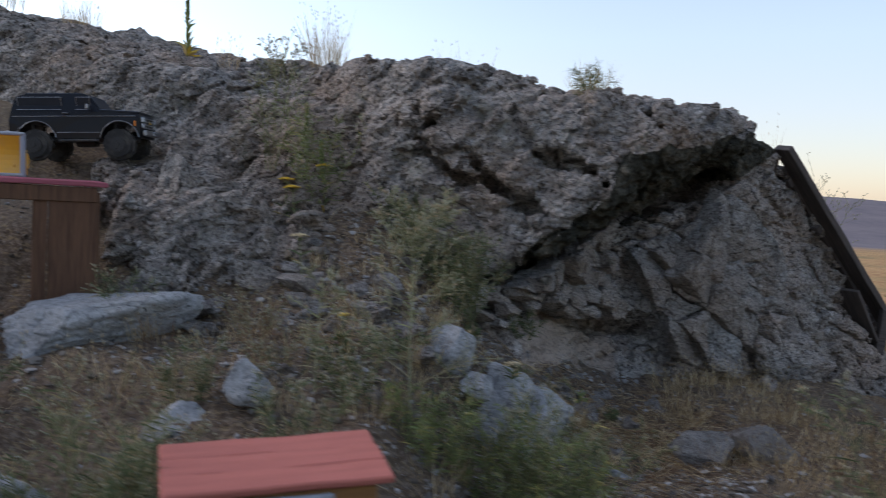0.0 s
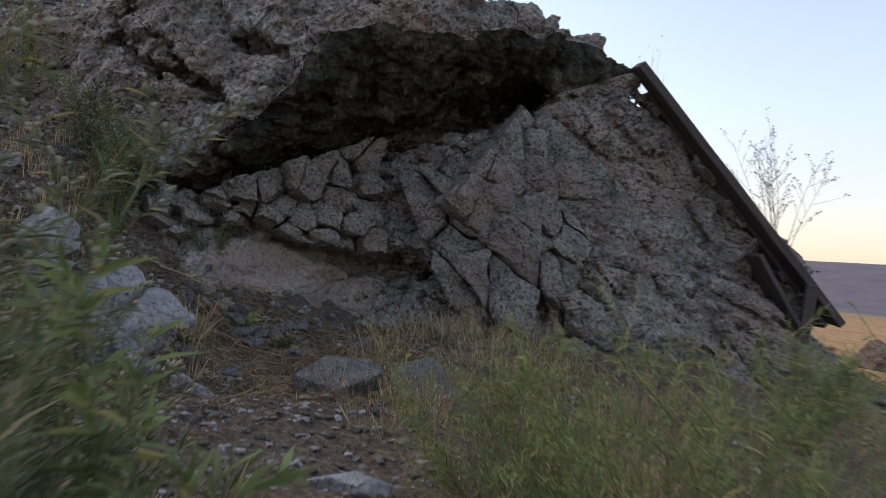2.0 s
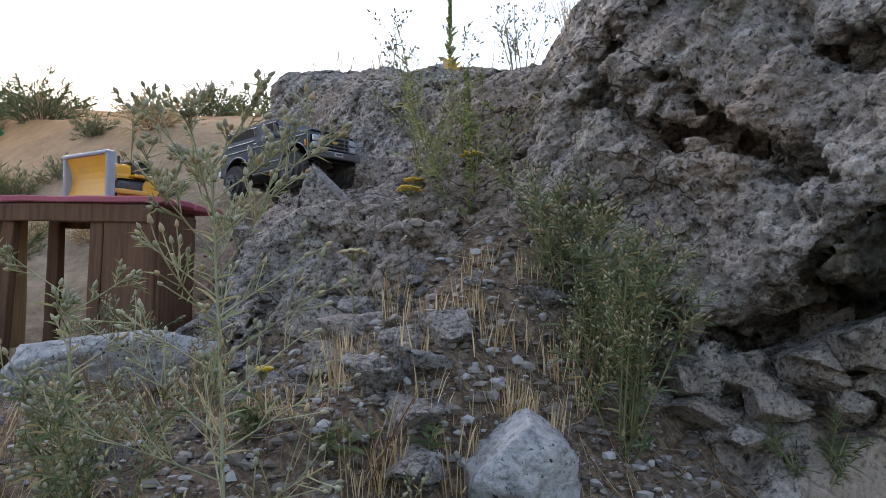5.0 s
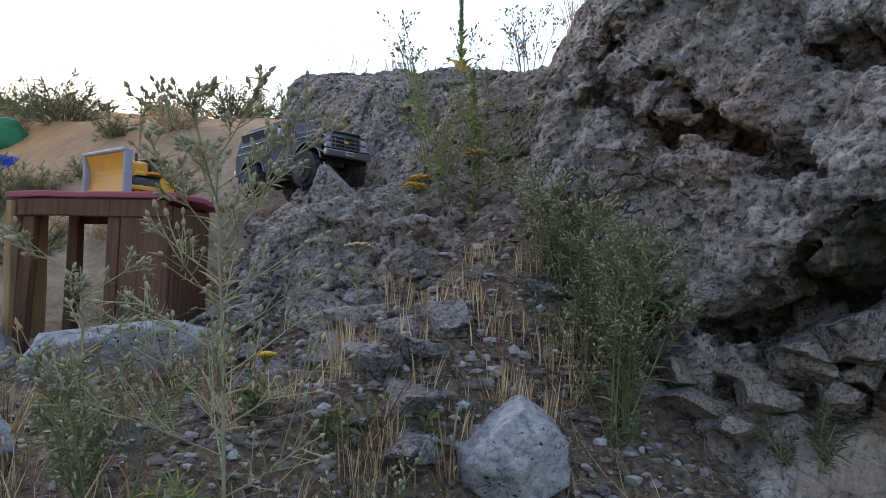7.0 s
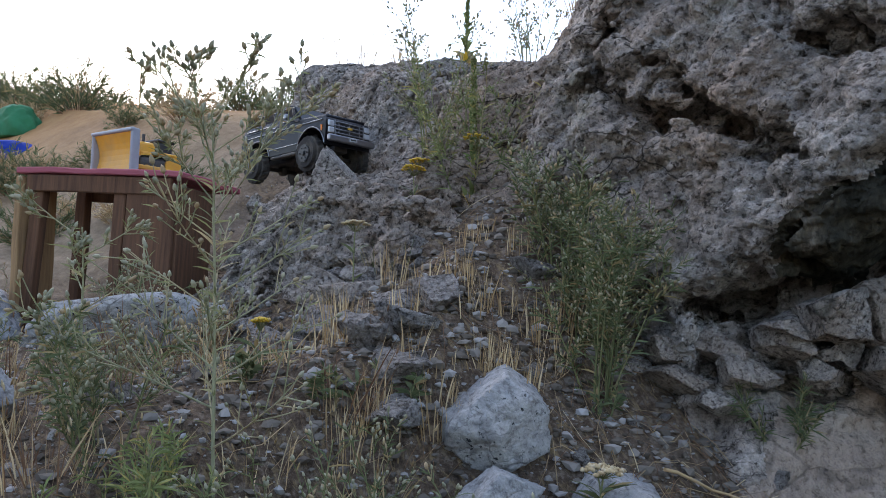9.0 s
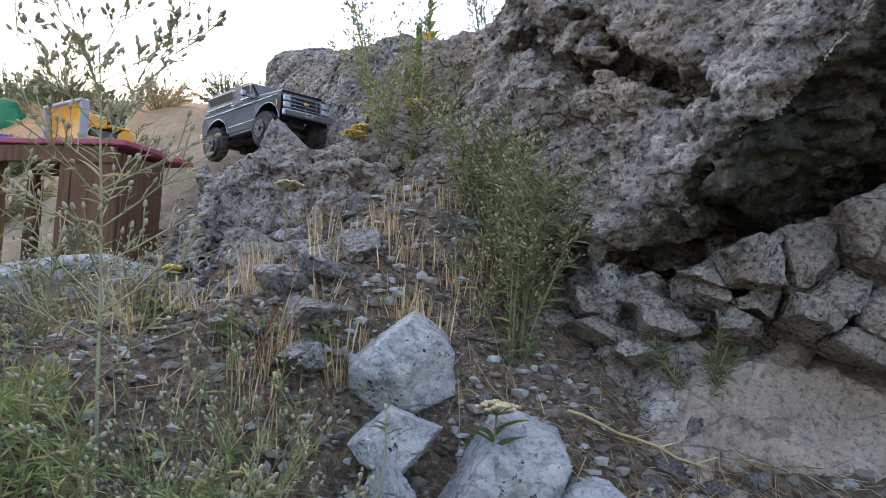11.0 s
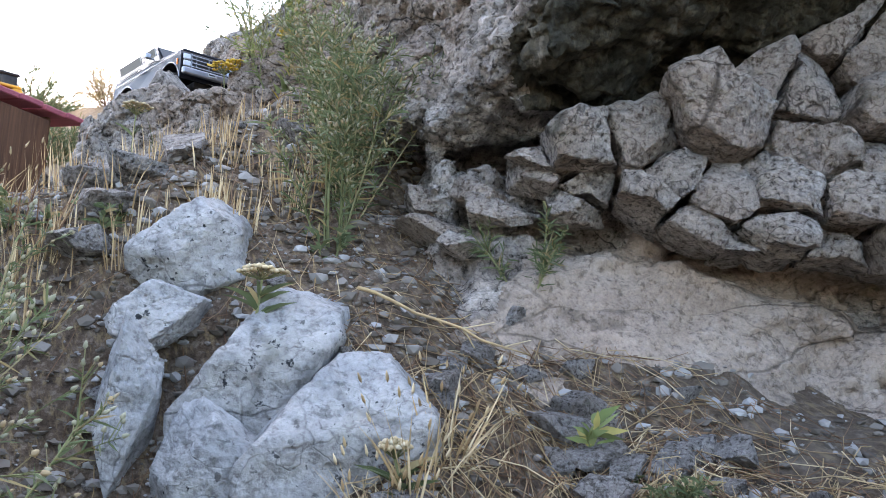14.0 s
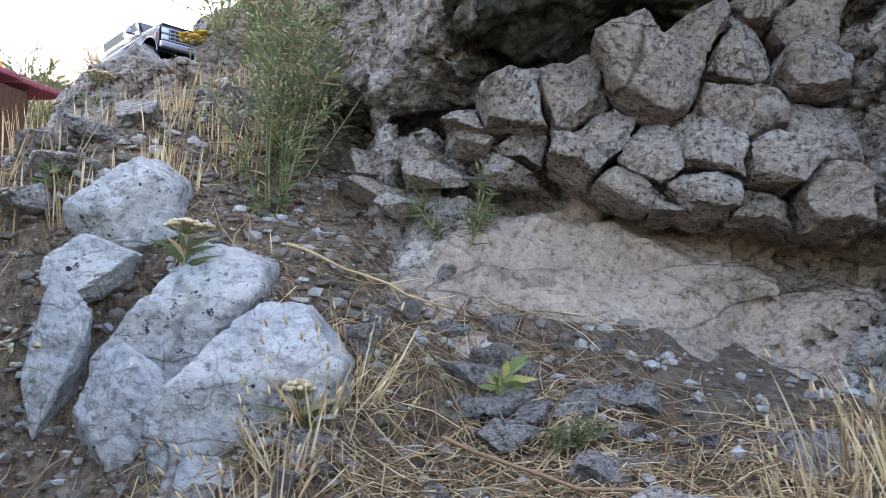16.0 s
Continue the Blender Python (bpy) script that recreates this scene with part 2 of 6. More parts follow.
def soil_material():
    m, t, b = shader("gravelly_soil", 0.97, spec=0.1)
    big = noise_of(t, 2.2, 8.0, 0.65)
    fine = noise_of(t, 60.0, 8.0, 0.75)
    col = ramp(t, fine, [(0.3, (0.03, 0.021, 0.015)), (0.5, (0.115, 0.083, 0.06)), (0.68, (0.27, 0.222, 0.178))])
    litter = noise_of(t, 30.0, 6.0, 0.7, stretch=(1.0, 3.5, 1.0, 0, 0, 30))
    col = mix(t, ramp(t, litter, [(0.52, (0, 0, 0)), (0.64, (0.8, 0.8, 0.8))]), col, (0.27, 0.2, 0.11))
    col = mix(t, ramp(t, big, [(0.5, (0, 0, 0)), (0.7, (0.6, 0.6, 0.6))]), col, (0.16, 0.135, 0.11))
    # dry grassland farther away, a bare sandy patch behind the table
    geo = t.nodes.new("ShaderNodeNewGeometry")
    xyz = t.nodes.new("ShaderNodeSeparateXYZ")
    t.links.new(geo.outputs["Position"], xyz.inputs[0])
    sand = t.nodes.new("ShaderNodeMapRange")
    sand.inputs["From Min"].default_value, sand.inputs["From Max"].default_value = -1.55, -2.3
    t.links.new(xyz.outputs["X"], sand.inputs[0])
    col = mix(t, sand.outputs[0], col, ramp(t, noise_of(t, 14.0, 8.0, 0.75), [(0.3, (0.14, 0.105, 0.07)), (0.7, (0.34, 0.265, 0.185))]))
    ln = t.nodes.new("ShaderNodeVectorMath")
    ln.operation = "LENGTH"
    t.links.new(geo.outputs["Position"], ln.inputs[0])
    far = t.nodes.new("ShaderNodeMapRange")
    far.inputs["From Min"].default_value, far.inputs["From Max"].default_value = 4.2, 7.0
    t.links.new(ln.outputs["Value"], far.inputs[0])
    dry = ramp(t, noise_of(t, 0.6, 10.0, 0.75), [(0.3, (0.2, 0.1, 0.045)), (0.5, (0.40, 0.23, 0.10)), (0.7, (0.52, 0.34, 0.155))])
    dry = mix(t, ramp(t, noise_of(t, 0.05, 8.0, 0.7), [(0.5, (0, 0, 0)), (0.62, (0.7, 0.7, 0.7))]), dry, (0.16, 0.15, 0.07))
    # distant scrub and hills: purple-grey haze put into the colour by distance
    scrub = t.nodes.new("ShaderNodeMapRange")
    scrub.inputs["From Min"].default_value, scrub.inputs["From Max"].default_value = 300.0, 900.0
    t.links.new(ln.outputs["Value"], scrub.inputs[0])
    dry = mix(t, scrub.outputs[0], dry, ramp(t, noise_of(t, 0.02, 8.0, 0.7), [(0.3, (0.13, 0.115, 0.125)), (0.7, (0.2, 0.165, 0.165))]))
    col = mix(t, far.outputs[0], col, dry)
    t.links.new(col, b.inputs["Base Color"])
    bump_chain(t, b, [(fine, 0.8, 0.012), (noise_of(t, 220.0, 4.0, 0.7), 0.6, 0.004)])
    return m


M_SOIL = soil_material()
M_GREEN = leaf_material("grey_green_leaf", (0.08, 0.105, 0.045), (0.145, 0.17, 0.085), (0.32, 0.25, 0.12), 0.18)
M_FRESH = leaf_material("fresh_green_leaf", (0.14, 0.18, 0.058), (0.27, 0.305, 0.125), (0.42, 0.36, 0.12), 0.18)
M_STEM = leaf_material("pale_green_stem", (0.18, 0.2, 0.09), (0.28, 0.29, 0.14), (0.38, 0.32, 0.18), 0.3, 0.3)
M_PALE = leaf_material("pale_dry_green_stem", (0.30, 0.305, 0.185), (0.40, 0.395, 0.25), (0.46, 0.40, 0.25), 0.35, 0.35)
M_BUD = leaf_material("pale_bud", (0.30, 0.30, 0.20), (0.42, 0.40, 0.28), (0.44, 0.34, 0.2), 0.3, 0.25)
M_STRAW = leaf_material("dry_straw", (0.30, 0.2, 0.10), (0.5, 0.37, 0.2), (0.62, 0.5, 0.31), 0.4, 0.2)
M_RUST = leaf_material("rusty_dead_stem", (0.13, 0.07, 0.04), (0.26, 0.16, 0.09), (0.42, 0.31, 0.18), 0.3, 0.1)
M_YELLOW = leaf_material("yellow_bloom", (0.55, 0.36, 0.03), (0.68, 0.47, 0.06), (0.6, 0.42, 0.18), 0.2, 0.2)
M_CREAM = leaf_material("faded_cream_bloom", (0.4, 0.31, 0.17), (0.55, 0.45, 0.27), (0.6, 0.52, 0.36), 0.3, 0.2)


# ---- building helpers ----
class Buf:
    """Collects vertices and faces of one mesh."""

    def __init__(self):
        self.v, self.f = [], []

    def tube(self, pts, r0, r1, sides=4):
        base = len(self.v)
        n = len(pts)
        for i, p in enumerate(pts):
            a = pts[max(i - 1, 0)]
            c = pts[min(i + 1, n - 1)]
            d = (c - a).normalized()
            u = d.orthogonal().normalized()
            w = d.cross(u)
            r = r0 + (r1 - r0) * i / (n - 1)
            for k in range(sides):
                an = 2 * math.pi * k / sides
                self.v.append(p + u * (math.cos(an) * r) + w * (math.sin(an) * r))
        for i in range(n - 1):
            for k in range(sides):
                a = base + i * sides + k
                b = base + i * sides + (k + 1) % sides
                self.f.append((a, b, b + sides, a + sides))

    def blade(self, p, d, length, width, bend, rng, segs=3):
        d = d.normalized()
        side = d.cross(Vector((rng.uniform(-1, 1), rng.uniform(-1, 1), 0.3))).normalized()
        base = len(self.v)
        for i in range(segs + 1):
            s = i / segs
            q = p + d * (length * s) + Vector((d.x, d.y, -0.8)) * (bend * length * s * s)
            w = width * (1.0 - s) ** 0.7 * (0.55 + 0.9 * min(1.0, 2.5 * s)) * 0.5
            self.v += [q - side * w, q + side * w]
        for i in range(segs):
            a = base + 2 * i
            self.f.append((a, a + 1, a + 3, a + 2))

    def bud(self, p, d, length, rad, sides=5):
        d = d.normalized()
        u = d.orthogonal().normalized()
        w = d.cross(u)
        base = len(self.v)
        self.v.append(p)
        for s, k in ((0.3, 1.0), (0.7, 0.75)):
            for j in range(sides):
                an = 2 * math.pi * j / sides
                self.v.append(p + d * (length * s) + (u * math.cos(an) + w * math.sin(an)) * (rad * k))
        self.v.append(p + d * length)
        for j in range(sides):
            k = (j + 1) % sides
            self.f.append((base, base + 1 + k, base + 1 + j))
            self.f.append((base + 1 + j, base + 1 + k, base + 1 + sides + k, base + 1 + sides + j))
            self.f.append((base + 1 + sides + j, base + 1 + sides + k, base + 1 + 2 * sides))

    def mesh(self, name, mat, smooth=True):
        me = bpy.data.meshes.new(name)
        me.from_pydata([tuple(v) for v in self.v], [], self.f)
        me.materials.append(mat)
        if smooth:
            me.polygons.foreach_set("use_smooth", [True] * len(me.polygons))
        me.update()
        return me


def empty(name, m, label, category, group="", kind=""):
    ob = new(name)
    ob.empty_display_size = 0.05
    ob.matrix_world = m
    return tagged(ob, label, category, group, kind)


def child(name, data, parent, label="", kind=""):
    ob = new(name, data)
    ob.parent = parent
    return tagged(ob, label, kind=kind)


def part(name, bm, mat, parent, label="", smooth=False):
    me = bpy.data.meshes.new(name)
    bm.to_mesh(me)
    bm.free()
    me.materials.append(mat)
    if smooth:
        me.polygons.foreach_set("use_smooth", [True] * len(me.polygons))
    return child(name, me, parent, label)


def boxed(size, at=(0, 0, 0), bevel=0.004, segs=2, turn=None):
    bm = bmesh.new()
    bmesh.ops.create_cube(bm, size=1.0)
    bmesh.ops.scale(bm, vec=size, verts=bm.verts)
    if bevel:
        bmesh.ops.bevel(bm, geom=bm.edges[:], offset=bevel, segments=segs, affect="EDGES", profile=0.5)
    m = Matrix.Translation(at)
    if turn:
        m = m @ Euler([radians(a) for a in turn]).to_matrix().to_4x4()
    bmesh.ops.transform(bm, matrix=m, verts=bm.verts)
    return bm


def rough_up(bm, amount, scale, seed=0):
    for v in bm.verts:
        v.co += noise.noise_vector(v.co * scale + Vector((seed, seed * 2.3, 0))) * amount
    return bm


def disc(r, depth, at, segs=24, axis="Y", bevel=0.0, r2=None):
    bm = bmesh.new()
    bmesh.ops.create_cone(bm, cap_ends=True, segments=segs, radius1=r, radius2=r if r2 is None else r2, depth=depth)
    if bevel:
        bmesh.ops.bevel(bm, geom=[e for e in bm.edges if abs(e.verts[0].co.z - e.verts[1].co.z) < 1e-6], offset=bevel, segments=2, affect="EDGES")
    rot = {"Y": Euler((radians(90), 0, 0)), "X": Euler((0, radians(90), 0)), "Z": Euler((0, 0, 0))}[axis]
    bmesh.ops.transform(bm, matrix=Matrix.Translation(at) @ rot.to_matrix().to_4x4(), verts=bm.verts)
    return bm


# lattice noise for whole arrays
_LAT = np.random.RandomState(5).rand(64, 64, 64).astype(np.float32)


def value_noise(p):
    i = np.floor(p).astype(np.int64)
    f = (p - i).astype(np.float32)
    f = f * f * (3 - 2 * f)
    i &= 63
    j = (i + 1) & 63
    x0, y0, z0, x1, y1, z1 = i[:, 0], i[:, 1], i[:, 2], j[:, 0], j[:, 1], j[:, 2]
    fx, fy, fz = f[:, 0], f[:, 1], f[:, 2]
    a = _LAT[x0, y0, z0] * (1 - fx) + _LAT[x1, y0, z0] * fx
    b = _LAT[x0, y1, z0] * (1 - fx) + _LAT[x1, y1, z0] * fx
    c = _LAT[x0, y0, z1] * (1 - fx) + _LAT[x1, y0, z1] * fx
    d = _LAT[x0, y1, z1] * (1 - fx) + _LAT[x1, y1, z1] * fx
    return ((a * (1 - fy) + b * fy) * (1 - fz) + (c * (1 - fy) + d * fy) * fz) * 2 - 1


def fractal(p, octaves=4, gain=0.5):
    out, amp = 0.0, 1.0
    for o in range(octaves):
        out = out + amp * value_noise(p * (2.03 ** o) + 17.3 * o)
        amp *= gain
    return out


def chips(p, seed=3):
    """Fractured stone: every cell is a skewed pyramid. Gives the height below the tips, which has flat facets and creases, and the distance to a border."""
    p = p.astype(np.float32)
    i = np.floor(p).astype(np.int32)
    rs = np.random.RandomState(seed)
    jit = rs.rand(32768, 3).astype(np.float32)
    skew = (rs.rand(32768, 3) * 2.4 - 1.2).astype(np.float32)
    rise = (rs.rand(32768) * 0.45).astype(np.float32)
    d1 = np.full(len(p), 9.0, np.float32)
    d2 = d1.copy()
    for dx in (-1, 0, 1):
        for dy in (-1, 0, 1):
            for dz in (-1, 0, 1):
                c = i + np.array((dx, dy, dz), np.int32)
                k = ((c[:, 0] & 31) << 10) | ((c[:, 1] & 31) << 5) | (c[:, 2] & 31)
                q = p - c - jit[k]
                w = skew[k]
                d = np.abs(q[:, 0] + w[:, 0] * q[:, 1])
                np.maximum(d, np.abs(q[:, 1] + w[:, 1] * q[:, 2]), out=d)
                np.maximum(d, np.abs(q[:, 2] + w[:, 2] * q[:, 0]), out=d)
                d += rise[k]
                np.minimum(d2, np.maximum(d1, d), out=d2)
                np.minimum(d1, d, out=d1)
    return d1, d2 - d1


def smooth_max(a, b, k):
    h = np.clip(0.5 + 0.5 * (a - b) / k, 0, 1)
    return b + (a - b) * h + k * h * (1 - h)


def surface_nets(d, lo, step):
    """The zero surface of a sampled distance, as vertices and quads."""
    s = d < 0
    nx, ny, nz = d.shape
    cnt = np.zeros((nx - 1, ny - 1, nz - 1), np.int8)
    for a in (0, 1):
        for b in (0, 1):
            for c in (0, 1):
                cnt += s[a:nx - 1 + a, b:ny - 1 + b, c:nz - 1 + c]
    act = (cnt > 0) & (cnt < 8)
    idx = np.full(act.shape, -1, np.int64)
    cell = np.argwhere(act)
    idx[act] = np.arange(len(cell))
    acc = np.zeros((len(cell), 3))
    num = np.zeros(len(cell))
    cor = [(a, b, c) for a in (0, 1) for b in (0, 1) for c in (0, 1)]
    for ca in cor:
        for ax in range(3):
            if ca[ax]:
                continue
            cb = list(ca)
            cb[ax] = 1
            da = d[tuple((cell + ca).T)]
            db = d[tuple((cell + cb).T)]
            cross = (da < 0) != (db < 0)
            t = np.where(cross, da / np.where(cross, da - db, 1), 0)
            p = np.tile(np.array(ca, float), (len(cell), 1))
            p[:, ax] += t
            acc += p * cross[:, None]
            num += cross
    verts = np.array(lo) + (cell + acc / num[:, None]) * step
    quads = []
    for ax in range(3):
        u, v = (ax + 1) % 3, (ax + 2) % 3
        sl0 = [slice(1, -1)] * 3
        sl1 = [slice(1, -1)] * 3
        sl0[ax], sl1[ax] = slice(0, -1), slice(1, None)
        a, b = s[tuple(sl0)], s[tuple(sl1)]
        e = np.argwhere(a != b)
        inside = a[tuple(e.T)]
        e[:, u] += 1
        e[:, v] += 1
        o = []
        for du, dv in ((-1, -1), (0, -1), (0, 0), (-1, 0)):
            k = e.copy()
            k[:, u] += du
            k[:, v] += dv
            o.append(idx[tuple(k.T)])
        q = np.stack(o, 1)
        q[~inside] = q[~inside][:, ::-1]
        quads.append(q)
    return verts, np.concatenate(quads)


def array_mesh(name, verts, faces, mat, smooth=True):
    me = bpy.data.meshes.new(name)
    k = faces.shape[1]
    me.vertices.add(len(verts))
    me.vertices.foreach_set("co", np.asarray(verts, np.float32).ravel())
    me.loops.add(faces.size)
    me.loops.foreach_set("vertex_index", faces.astype(np.int32).ravel())
    me.polygons.add(len(faces))
    me.polygons.foreach_set("loop_start", np.arange(0, faces.size, k, dtype=np.int32))
    me.polygons.foreach_set("use_smooth", np.full(len(faces), smooth))
    me.materials.append(mat)
    me.update(calc_edges=True)
    me.validate()
    return me


# ---- ground ----
def sig(v):
    return 1.0 / (1.0 + np.exp(-np.clip(v, -40, 40)))


def ground_height(x, y):
    """Stony slope: low towards the right, a bank that climbs to the left, a plain far off to the right."""
    x, y = np.asarray(x, float), np.asarray(y, float)
    yc = np.clip(y, -2.0, 4.5)
    flat_part = 0.06 + 0.075 * yc - 0.22 * np.clip(x - 1.35, 0, 1.6) + 0.16 * np.clip(yc - 2.75, 0, 0.5)
    scree = 0.47 - 0.6 * (np.clip(x, 0.1, 3.0) - 0.42) + 0.2 * (yc - 2.9) - 0.9 * np.clip(2.72 - yc, 0, 0.25)
    low = smooth_max(flat_part, scree, 0.12)
    bank = 0.12 + 0.24 * yc + 0.5 * np.clip(yc - 2.6, 0, 1.0)
    z = low + (np.maximum(bank, low) - low) * sig((0.0 - x) / 0.07)
    z = z + 0.2 * np.clip(-1.6 - x, 0, 9.0)
    z = z - 0.09 * np.clip(x - 2.8, 0, 12.0) - 0.06 * np.clip(y - 5.5, 0, 14.0) * sig((x - 0.5) / 1.0)
    return z


def axis_steps(a, b, fine, end):
    mid = np.arange(a, b, fine)
    out = [b]
    s = fine
    while out[-1] < end:
        s *= 1.13
        out.append(out[-1] + s)
    neg = [a]
    s = fine
    while neg[-1] > -end:
        s *= 1.13
        neg.append(neg[-1] - s)
    return np.array(neg[:0:-1] + list(mid) + out)


gx = axis_steps(-2.0, 2.9, 0.022, 3000.0)
gy = axis_steps(-0.4, 4.0, 0.022, 3000.0)
GX, GY = np.meshgrid(gx, gy, indexing="ij")
flat = np.stack([GX.ravel(), GY.ravel(), np.zeros(GX.size)], 1)
gz = ground_height(flat[:, 0], flat[:, 1])
rad = np.hypot(flat[:, 0], flat[:, 1] - 2.0)
near = np.clip(1.6 - rad / 5.0, 0.0, 1.0)
gz += near * (0.035 * fractal(flat * 3.1, 3) + 0.012 * fractal(flat * 14.0, 3) + 0.006 * fractal(flat * 45.0, 2))
gz += np.clip(rad / 25.0, 0, 1) * 0.35 * fractal(flat * 0.11, 3)
# the open side falls away into a valley with a ridge of hills along the horizon
ang = np.degrees(np.arctan2(flat[:, 0], flat[:, 1]))
open_side = sig((ang - 0.0) / 6.0) * sig((120.0 - ang) / 10.0)
gz -= open_side * 32.0 * np.clip((rad - 14.0) / 880.0, 0, 1)
hill = np.clip((rad - 900.0) / 700.0, 0, 1) * np.clip((2900.0 - rad) / 900.0, 0, 1)
shape = 34.0 + 24.0 * open_side + 12.0 * np.cos(np.radians((ang - 15.0) * 5.0)) + 7.0 * fractal(np.stack([ang / 6.0, ang * 0, ang * 0], 1), 3)
gz += hill * hill * (3 - 2 * hill) * shape * np.clip((ang + 40.0) / 30.0, 0.15, 1.0)
n_y = len(gy)
ii, jj = np.meshgrid(np.arange(len(gx) - 1), np.arange(n_y - 1), indexing="ij")
a0 = (ii * n_y + jj).ravel()
quad = np.stack([a0, a0 + n_y, a0 + n_y + 1, a0 + 1], 1)
flat[:, 2] = gz
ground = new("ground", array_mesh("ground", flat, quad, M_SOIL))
tagged(ground, "stony brown soil with dry litter and gravel", "ground", kind="structure")


def ground_at(x, y):
    i = int(np.clip(np.searchsorted(gx, x) - 1, 0, len(gx) - 2))
    j = int(np.clip(np.searchsorted(gy, y) - 1, 0, n_y - 2))
    fx, fy = (x - gx[i]) / (gx[i + 1] - gx[i]), (y - gy[j]) / (gy[j + 1] - gy[j])
    z = lambda a, b: flat[a * n_y + b, 2]
    return float((z(i, j) * (1 - fx) + z(i + 1, j) * fx) * (1 - fy) + (z(i, j + 1) * (1 - fx) + z(i + 1, j + 1) * fx) * fy)


# ---- rock outcrop ----
LO, HI, STEP = (-2.9, 2.35, 0.0), (3.2, 5.1, 2.15), 0.0125
ax = [np.arange(LO[k], HI[k], STEP) for k in range(3)]
PX, PY, PZ = (a.astype(np.float32) for a in np.meshgrid(*ax, indexing="ij", sparse=True))


def unit(v):
    v = np.array(v, float)
    return v / np.linalg.norm(v)


def hull(planes, k=0.05):
    """A block bounded by planes (outward normal, point), its edges rounded by k."""
    d = None
    for n, p in planes:
        n = unit(n)
        e = PX * n[0] + PY * n[1] + PZ * n[2] - float(n @ np.array(p))
        d = e if d is None else smooth_max(d, e, k)
    return d


# the right side turns away under a rising lip; the bottom is a deep recess
SIDE, BELOW = (0.60, -0.42, -0.68), (0.39, 0.12, -0.91)
bulge = hull([((-0.05, -1, 0.10), (0.4, 3.015, 1.15)), ((0.1, -0.72, 0.7), (0.4, 3.10, 1.55)), ((0.10, 0.0, 1.0), (0.3, 3.3, 1.69)),
              (SIDE, (0.72, 3.19, 1.10)), (BELOW, (0.60, 3.15, 0.965)), ((0.62, -0.72, 0.3), (0.95, 3.14, 1.5)), ((-0.62, -0.68, 0.38), (-0.31, 3.2, 1.38)),
              ((-0.35, -0.55, -0.75), (0.0, 3.10, 0.86)), ((0.0, -0.15, -1.0), (0.2, 3.1, 0.862)), ((0.8, 0.6, 0.0), (1.36, 3.78, 1.5)), ((0, 1, 0), (0, 4.9, 0))], 0.07)
cap = hull([((0.10, -0.06, 0.99), (1.2, 3.5, 1.60)), ((0.66, -0.74, 0.12), (1.57, 3.90, 1.55)), ((0.66, -0.74, -0.15), (1.565, 3.90, 1.46)), ((0.1, 0.15, -1), (1.25, 3.45, 1.33)),
            ((0.8, 0.6, 0.1), (1.57, 3.9, 1.6)), ((-1, -0.1, 0.0), (0.5, 3.6, 1.5)), ((0, 1, 0), (0, 4.7, 0))], 0.03)
RIDGE = np.cross((0.62, 0.25, -0.52), (-0.5, 0.85, 0.0))
RIDGE = RIDGE if RIDGE[2] > 0 else -RIDGE
wall = hull([((0.12, -0.97, 0.16), (0.9, 3.50, 0.8)), ((0.55, -0.82, 0.04), (1.54, 3.74, 1.1)), (RIDGE, (1.90, 4.04, 1.28)), ((0.60, -0.60, 0.50), (1.78, 3.88, 1.26)),
             ((-0.05, -0.2, 0.98), (1.3, 3.7, 1.52)), ((-1, 0, 0), (0.55, 0, 0)), ((0.2, 1, 0), (0, 4.9, 0))], 0.03)
backing = hull([((0.69, -0.71, 0.12), (0.47, 3.28, 0.85)), ((-0.55, -0.8, 0.1), (0.12, 3.08, 0.8)), ((0, 0, 1), (0.4, 3.3, 1.06)), ((1, 0.4, 0), (0.95, 3.6, 0.8)), ((0, 1, 0), (0, 4.4, 0))], 0.02)
slab = hull([((0.68, -0.45, 0.58), (0.47, 3.19, 0.59)), ((-0.5, -0.75, 0.42), (0.27, 3.06, 0.66)), ((0.10, -0.1, 0.97), (0.45, 3.3, 0.70)),
             ((0.9, 0.3, 0.2), (0.74, 3.55, 0.5)), ((0, 1, 0), (0, 4.2, 0))], 0.015)
toe = hull([((0.25, -0.88, 0.40), (1.1, 3.48, 0.45)), ((-0.7, -0.6, 0.3), (0.72, 3.45, 0.45)), ((0.1, -0.3, 0.95), (1.05, 3.55, 0.60)),
            ((0.9, 0.1, 0.3), (1.5, 3.7, 0.5)), ((0, 1, 0), (0, 4.3, 0))], 0.02)
hillock = hull([((-0.15, -0.93, 0.30), (-1.07, 3.30, 1.28)), ((0.175, -0.25, 0.95), (-1.19, 3.42, 1.675)), ((0, 0.6, 0.8), (-1.2, 4.2, 1.92)),
                ((-0.75, -0.60, 0.12), (-2.12, 3.40, 1.5)), ((0, 1, 0), (0, 4.9, 0)), ((1, 0, 0.3), (-0.35, 0, 1.6))], 0.07)
bench = hull([((0.32, -0.80, 0.48), (-0.66, 2.80, 0.92)), ((0.08, -0.24, 0.96), (-1.15, 3.06, 1.20)), ((0.75, -0.3, 0.6), (-0.48, 2.93, 1.0)),
              ((-0.75, -0.62, 0.2), (-1.22, 2.97, 1.1)), ((0, 1, 0), (0, 4.0, 0))], 0.05)
seam = hull([((0.55, -0.62, 0.55), (-0.35, 3.22, 1.28)), ((0.1, -0.3, 0.95), (-0.5, 3.5, 1.56)), ((0.05, 0.0, 1.0), (-0.4, 3.8, 1.63)), ((-1, -0.2, 0), (-0.58, 3.1, 0)), ((1, 0, 0), (0.2, 0, 0)), ((0, 1, 0), (0, 4.8, 0))], 0.06)
rock = bulge
